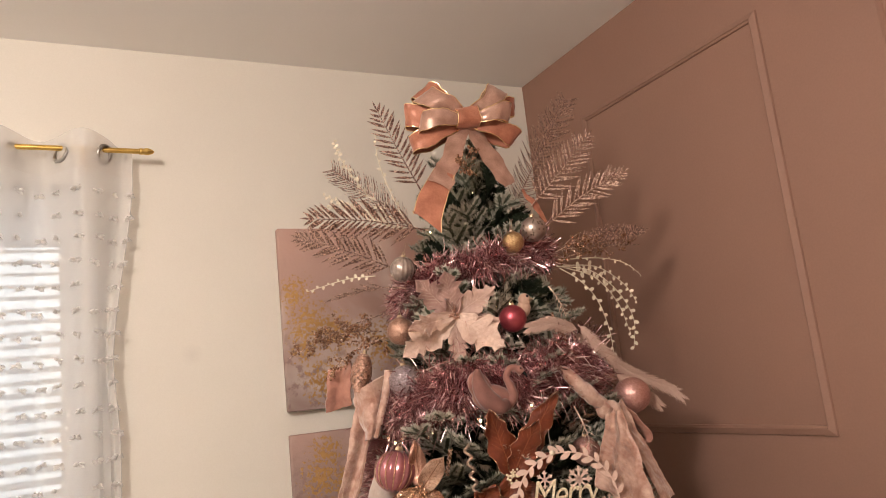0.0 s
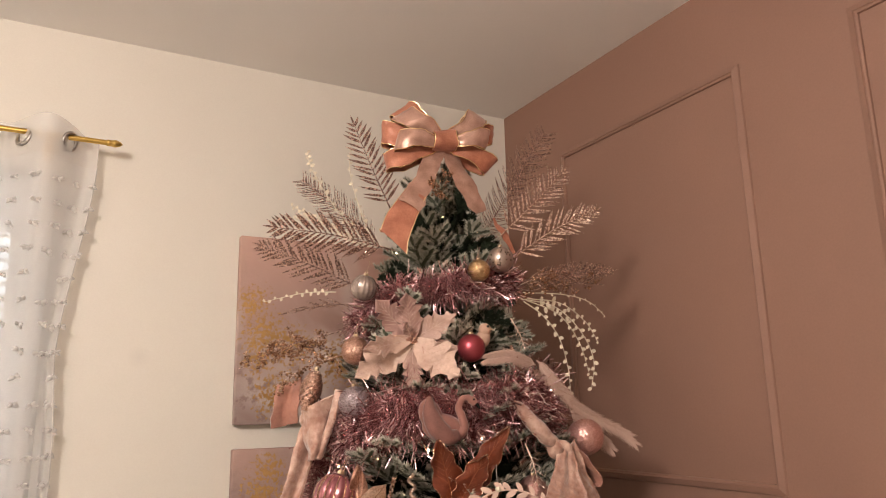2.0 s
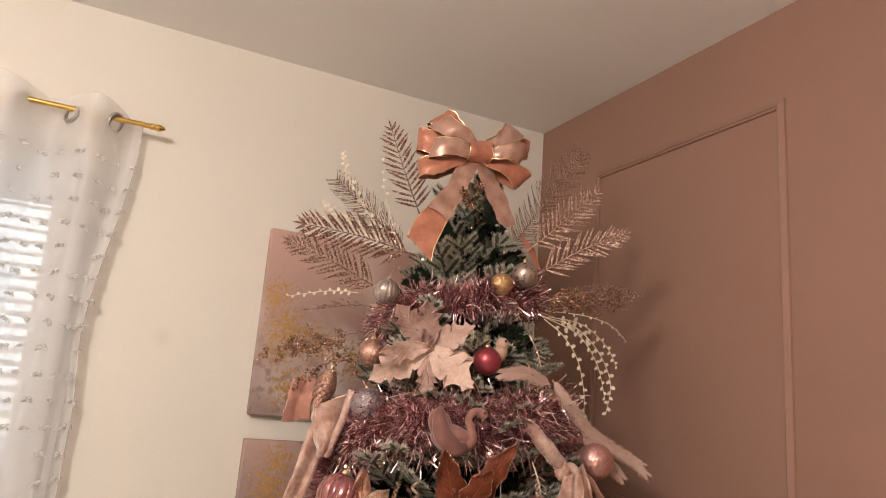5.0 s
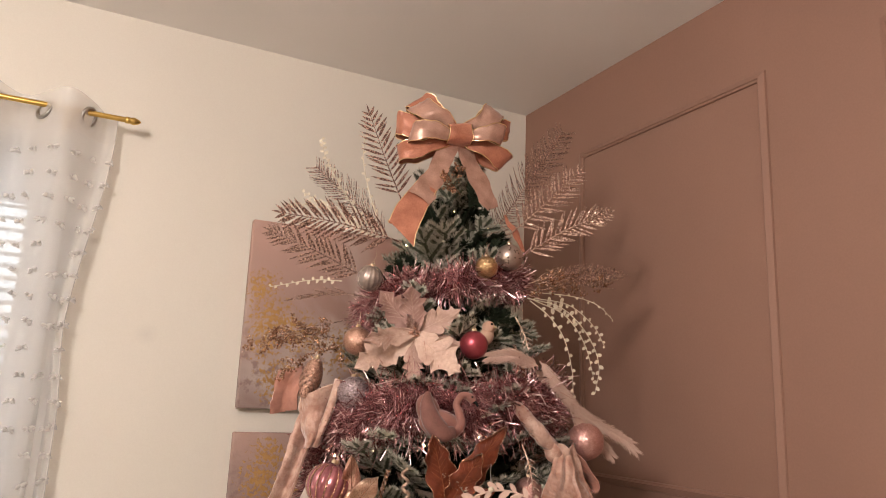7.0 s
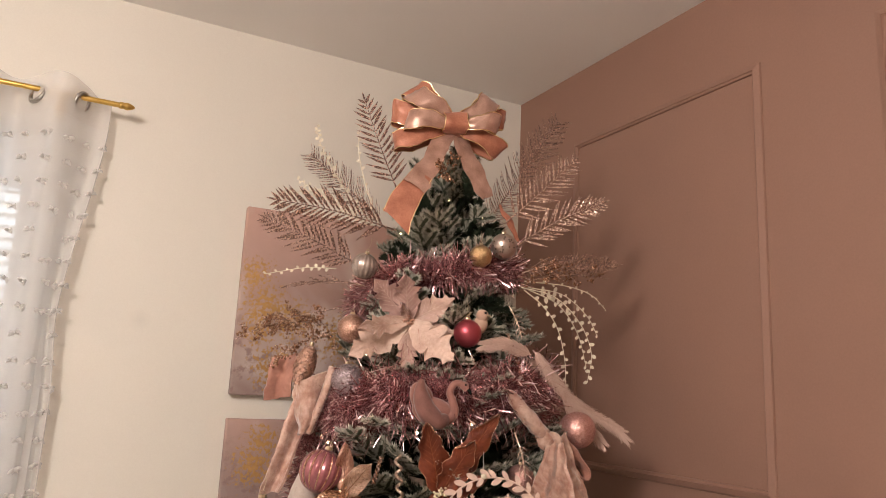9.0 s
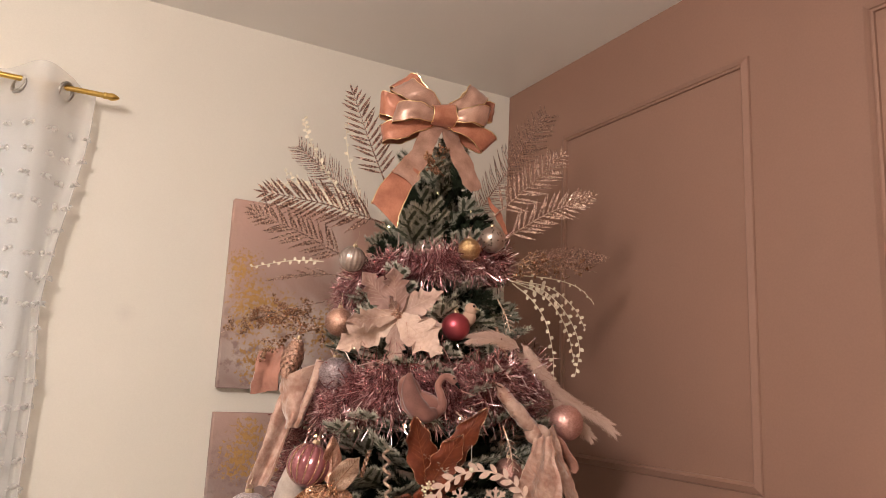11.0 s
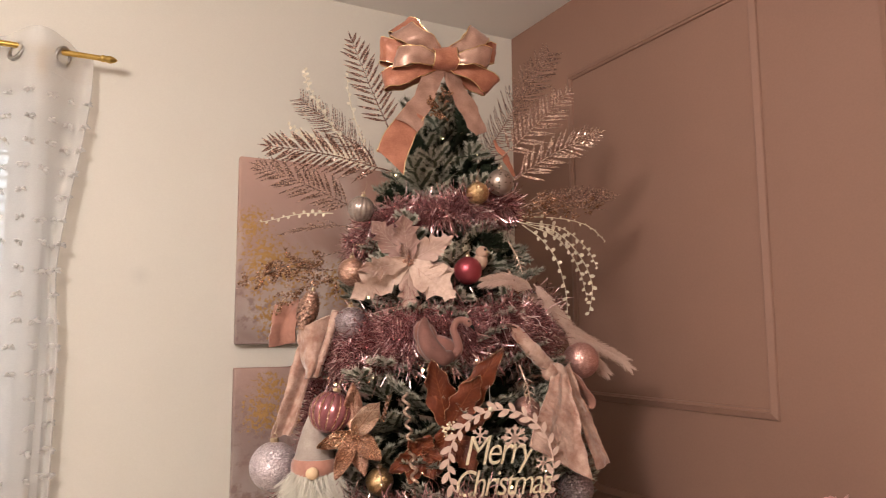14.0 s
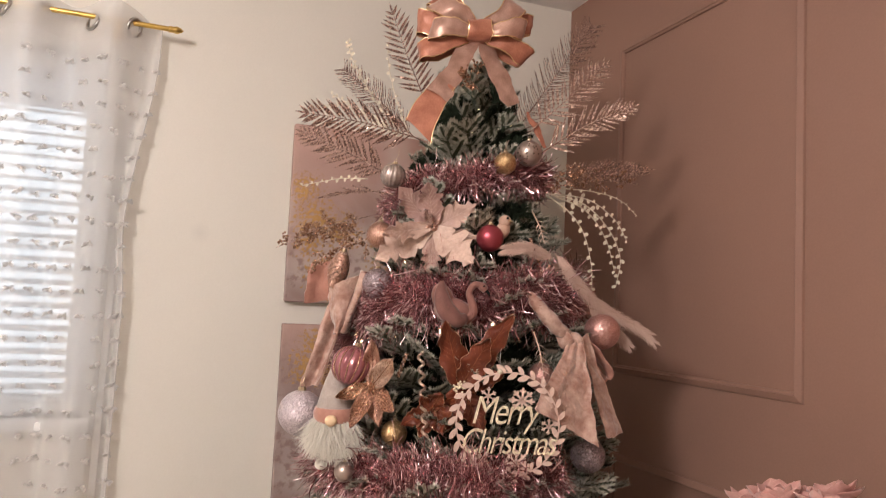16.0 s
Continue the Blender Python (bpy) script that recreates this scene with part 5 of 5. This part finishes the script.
neck = smooth_path([(0.026, -0.012, -0.030), (0.044, -0.014, -0.012), (0.040, -0.014, 0.012), (0.034, -0.014, 0.030), (0.044, -0.014, 0.048), (0.060, -0.014, 0.047), (0.069, -0.014, 0.036)], 6)
wing_path = smooth_path([(0.030, -0.026, -0.024), (0.010, -0.034, -0.028), (-0.014, -0.032, -0.008), (-0.026, -0.022, 0.024), (-0.026, -0.012, 0.052)], 6)
one_mesh("swan_ornament", (-0.014, 0.232, 1.270),
         [(ellipsoid((0.002, 0, -0.012), (0.046, 0.030, 0.030), (0, 14, 0)), M_SWAN), (ellipsoid((-0.024, 0, 0.016), (0.024, 0.022, 0.034), (0, -22, 0)), M_SWAN),
          (tube(wing_path, lambda t: 0.004 + 0.017 * math.sin(math.pi * (0.12 + 0.84 * t)), 14), M_SWANWING), (tube(neck, lambda t: 0.0125 - 0.0055 * math.sin(math.pi * 0.5 * min(1, 1.5 * t)), 12), M_SWAN),
          (ellipsoid((0.063, -0.014, 0.044), (0.0115, 0.009, 0.009), (0, 35, 0)), M_SWAN), (tube(smooth_path([(0.069, -0.014, 0.040), (0.075, -0.014, 0.033), (0.079, -0.014, 0.026)], 4), lambda t: 0.005 - 0.0035 * t, 8), M_BEAD),
          (ellipsoid((0.066, -0.0225, 0.046), (0.0022, 0.0022, 0.0022)), M_BEAD)], "dusky pink flocked swan ornament on the tree", "swan ornament")
one_mesh("bird_ornament", (0.092, 0.150, 1.466),
         [(ellipsoid((0, 0, 0.006), (0.0145, 0.014, 0.0145)), M_TAN), (ellipsoid((-0.004, 0.004, -0.014), (0.0165, 0.015, 0.022), (0, 15, 0)), M_TAN),
          (ellipsoid((0.006, -0.012, 0.012), (0.003, 0.0026, 0.003)), M_BEAD), (tube([Vector((0.010, -0.010, 0.006)), Vector((0.019, -0.013, 0.004))], lambda t: 0.0035 - 0.003 * t, 8), M_CAP)],
         "small pale bird ornament with a black bead eye", "bird ornament")
rnd = random.Random(9)
fur_v, fur_f = [], []
for _ in range(4800):
    a = rnd.uniform(-1.25, 1.25)
    root = Vector((0.040 * math.sin(a), -0.030 * math.cos(a) - 0.006, rnd.uniform(-0.028, 0.004)))
    ln = rnd.uniform(0.05, 0.088) * (1 - 0.25 * abs(a))
    d = Vector((0.42 * math.sin(a) + rnd.gauss(0, 0.26), -0.28 * math.cos(a) + rnd.gauss(0, 0.2), -1)).normalized()
    w = d.cross(Vector((rnd.gauss(0, 1), rnd.gauss(0, 1), 0.1))).normalized() * 0.0006
    k = len(fur_v)
    m1, e = root + d * ln * 0.5 + Vector((rnd.gauss(0, 0.003), -0.005, 0)), root + d * ln + Vector((rnd.gauss(0, 0.007), 0.004, rnd.gauss(0, 0.004)))
    fur_v += [root - w, root + w, m1 + w, m1 - w, e + w * 0.3, e - w * 0.3]
    fur_f += [(k, k + 1, k + 2, k + 3), (k + 3, k + 2, k + 4, k + 5)]
one_mesh("gnome_ornament", (-0.272, 0.190, 1.012),
         [(lathe([(0.043, 0.008), (0.044, 0.014), (0.041, 0.026), (0.035, 0.050), (0.026, 0.080), (0.014, 0.108), (0.005, 0.118)], 28), M_HAT),
          (lathe([(0.046, -0.012), (0.049, -0.004), (0.049, 0.010), (0.045, 0.020)], 28), M_CRUSHDARK), (ellipsoid((0, 0.004, -0.045), (0.040, 0.032, 0.055)), M_FUR),
          (ellipsoid((0.002, -0.050, -0.004), (0.0135, 0.012, 0.0125)), M_NOSE), ((fur_v, fur_f), M_FUR), (ellipsoid((-0.022, -0.016, -0.105), (0.014, 0.016, 0.012)), M_FUR), (ellipsoid((0.022, -0.016, -0.105), (0.014, 0.016, 0.012)), M_FUR)],
         "bearded felt gnome figure with a pointed grey hat", "gnome ornament")

# ---- twisted icicle and bead strings ----
def twisted(a, b, r, turns, mat, label, gauge=0.0034, strands=2):
    ob = thing("twisted_icicle", a, label, "icicle ornament", "twisted icicles")
    end = rel(a, b)
    pts = [end * (i / 90) + Vector((r * math.cos(2 * math.pi * turns * i / 90), r * math.sin(2 * math.pi * turns * i / 90), 0)) for i in range(91)]
    pts2 = [end * (i / 90) - Vector((r * math.cos(2 * math.pi * turns * i / 90), r * math.sin(2 * math.pi * turns * i / 90), 0)) for i in range(91)]
    part("twist", tube(pts, gauge, 7), mat, ob)
    if strands > 1:
        part("twist", tube(pts2, gauge * 0.8, 7), M_FERN, ob)


twisted((-0.081, 0.235, 1.168), (-0.060, 0.262, 0.990), 0.0058, 7, M_ROSEGLIT, "twisted pale rose gold glitter icicle on the tree", 0.0034, 1)
twisted((0.152, 0.140, 1.435), (0.200, 0.130, 1.310), 0.0022, 9, M_GOLDGLIT, "thin twisted rose gold glitter icicle on the tree", 0.0024)
twisted((-0.115, 0.205, 1.160), (-0.128, 0.235, 1.110), 0.003, 3, M_GOLDGLIT, "short twisted rose gold glitter icicle on the tree", 0.0026)


# ---- greeting sign ----
SIGN = (0.114, 0.272, 1.028)
sign = thing("greeting_sign", SIGN, "laser cut laurel ring with snowflakes and gold glitter lettering", "hanging sign", turn=(0, 3, 4))


def flat(outline, depth, m):
    """A cut-out from an outline in x and z, of some thickness."""
    k = len(outline)
    v = [m @ Vector((x, -depth / 2, z)) for x, z in outline] + [m @ Vector((x, depth / 2, z)) for x, z in outline]
    return v, [tuple(range(k)), tuple(reversed(range(k, 2 * k)))] + [(i, i + k, (i + 1) % k + k, (i + 1) % k) for i in range(k)]


R_SIGN = 0.108
ring = [Vector((R_SIGN * math.sin(a), 0, R_SIGN * math.cos(a))) for a in (2 * math.pi * k / 96 for k in range(97))]
part("ring", tube(ring, 0.0020, 6), M_WOODSIGN, sign)
leaf_outline = [(0, 0), (0.005, 0.0035), (0.011, 0.0046), (0.017, 0.0032), (0.0205, 0), (0.017, -0.0032), (0.011, -0.0046), (0.005, -0.0035)]
sign_leaf = to_mesh("leaf", flat(leaf_outline, 0.003, Matrix()), M_WOODSIGN, False)
for k in range(54):
    a = 2 * math.pi * k / 54
    half = 1 if a < math.pi else -1
    lf = new("leaf", sign_leaf)
    lf.parent = sign
    out = 1 if k % 2 else -1
    ang = -math.degrees(a) + (half * 180) + out * half * 38
    lf.matrix_local = Matrix.Translation((R_SIGN * math.sin(a), 0, R_SIGN * math.cos(a))) @ Matrix.Rotation(-radians(ang if half > 0 else ang), 4, "Y") @ Matrix.Scale(1.30 if out > 0 else 1.1, 4)


def snowflake(r, arms=8):
    shapes = [moved(lathe([(r * 0.26, -0.0015), (r * 0.26, 0.0015)], 16), pose(0, 0, 0, 90, 0, 0))]
    for k in range(arms):
        m = Matrix.Rotation(2 * math.pi * k / arms, 4, "Y")
        w = r * 0.085
        shapes.append(moved(box(-w, w, -0.0015, 0.0015, 0, r), m))
        for sgn in (1, -1):
            shapes.append(moved(box(-w * 0.8, w * 0.8, -0.0013, 0.0013, 0, r * 0.32), m @ Matrix.Translation((0, 0, r * 0.58)) @ Matrix.Rotation(sgn * radians(48), 4, "Y")))
    return joined(*shapes)


for x, z, r, arms in ((0.026, 0.052, 0.027, 8), (-0.046, 0.055, 0.018, 6), (-0.050, -0.072, 0.018, 6), (0.024, -0.078, 0.027, 8), (0.086, 0.004, 0.017, 6)):
    sf = part("snowflake", snowflake(r, arms), M_WOODSIGN, sign, "", False)
    sf.location = (x, -0.001, z)


def lettering(text, size, place, squeeze):
    cu = bpy.data.curves.new("lettering", "FONT")
    cu.body, cu.size, cu.shear, cu.offset, cu.extrude, cu.space_character, cu.align_x = text, size, 0.32, -size * 0.006, 0.0016, 0.84, "CENTER"
    ob = new("lettering_curve", cu)
    bpy.context.view_layer.update()
    me = bpy.data.meshes.new_from_object(ob.evaluated_get(bpy.context.evaluated_depsgraph_get()))
    bpy.data.objects.remove(ob)
    me.materials.clear()
    me.materials.append(M_PALEGLIT)
    me.name = "lettering"
    lt = new("lettering", me)
    lt.parent = sign
    lt.matrix_local = Matrix.Translation(place) @ pose(0, 0, 0, 90, -4, 0) @ Matrix.Diagonal((squeeze, 1, 1, 1))
    tagged(lt, "gold glitter lettering")


lettering("Merry", 0.084, (-0.008, -0.004, 0.000), 0.78)
lettering("Christmas", 0.074, (0.004, -0.004, -0.060), 0.78)
part("hanging_bead", moved(ball(0.006, 14, 9), Matrix.Translation((-0.026, 0, 0.108))), M_CREAMLEAF, sign)
part("hanging_cord", tube(smooth_path([(-0.026, 0, 0.112), (-0.028, 0.01, 0.14), (-0.024, 0.03, 0.165)], 5), 0.0008, 5), M_TUFT, sign)

# ---- fairy lights ----
lights = tagged(new("fairy_lights"), "warm white fairy lights on a green wire in the tree", "fairy lights")
lights.matrix_world = Matrix.Translation(AXIS) @ FACE
rnd = random.Random(12)
wire, bulb_mesh = [], to_mesh("bulb", ball(0.0023, 10, 7, squash=1.5), M_BULB)
a, z = 0.0, 1.86
while z > 0.86:
    r = max(0.01, reach(z) - 0.03 + rnd.uniform(-0.03, 0.03))
    p = cone_point(a, z, r)
    wire.append(p)
    b = new("bulb", bulb_mesh)
    b.parent, b.matrix_local = lights, Matrix.Translation(p) @ pose(0, 0, 0, rnd.uniform(-60, 60), rnd.uniform(-60, 60), 0)
    step = 0.115 / max(0.06, r)
    a += math.degrees(step)
    z -= 0.015 + 0.006 * rnd.random()
part("wire", tube(smooth_path(wire, 4), 0.0009, 4), M_WIRE, lights)

# ---- roses in a tall vase by the pink wall ----
VASE = (1.40, 0.985)
vase = tagged(new("floor_vase"), "tall white ceramic floor vase holding silk roses", "vase")
vase.location = (*VASE, 0)
part("body", lathe([(0.085, 0.0), (0.095, 0.02), (0.105, 0.20), (0.100, 0.45), (0.070, 0.68), (0.055, 0.76), (0.062, 0.80), (0.056, 0.80), (0.050, 0.76), (0.052, 0.70)], 40), M_VASE, vase)
for k, (dx, dy, z, s) in enumerate(((-0.045, 0.105, 0.905, 0.9), (-0.055, 0.030, 0.938, 1.1), (0.03, -0.02, 0.950, 1.05), (-0.03, -0.080, 0.942, 1.1), (0.06, 0.06, 0.915, 0.9), (-0.02, -0.14, 0.912, 0.9))):
    rose = tagged(new("silk_rose"), "open dusty pink silk rose in a vase", "artificial rose", "silk roses in the vase")
    rose.location = (VASE[0] + dx, VASE[1] + dy, z)
    rnd = random.Random(70 + k)
    rose.rotation_euler = (rnd.uniform(-0.3, 0.3), rnd.uniform(-0.5, 0.0), rnd.uniform(0, 6))
    for layer, (count, rad, length, open_by) in enumerate(((3, 0.006, 0.030, 4), (4, 0.010, 0.036, 14), (5, 0.014, 0.042, 30), (5, 0.016, 0.046, 52))):
        for j in range(count):
            grid = petal(length * s, length * s * 1.15, 0, 0.34, -0.22 - 0.06 * layer, 0.0015, 10, 7, 10 * layer + j)
            m = pose(0, 0, 0, 0, 0, 360 * j / count + 25 * layer) @ Matrix.Translation((rad * s, 0, -0.014 * s)) @ pose(0, 0, 0, 0, -90 + open_by, 0) @ pose(0, 0, 0, 90, 0, 0) @ Matrix.Rotation(math.pi, 4, "X")
            part("petal", sheet([[m @ p for p in row] for row in grid], 0.0009), M_ROSEPETAL, rose)
    inv = Vector((-dx * 0.75, -dy * 0.75, -0.16))
    stem_path = [Vector((0, 0, -0.012)), Vector((0, 0, -0.012)) + (rose.rotation_euler.to_matrix().inverted() @ inv)]
    part("stem", tube(stem_path, 0.003, 6), M_LEAF, rose)
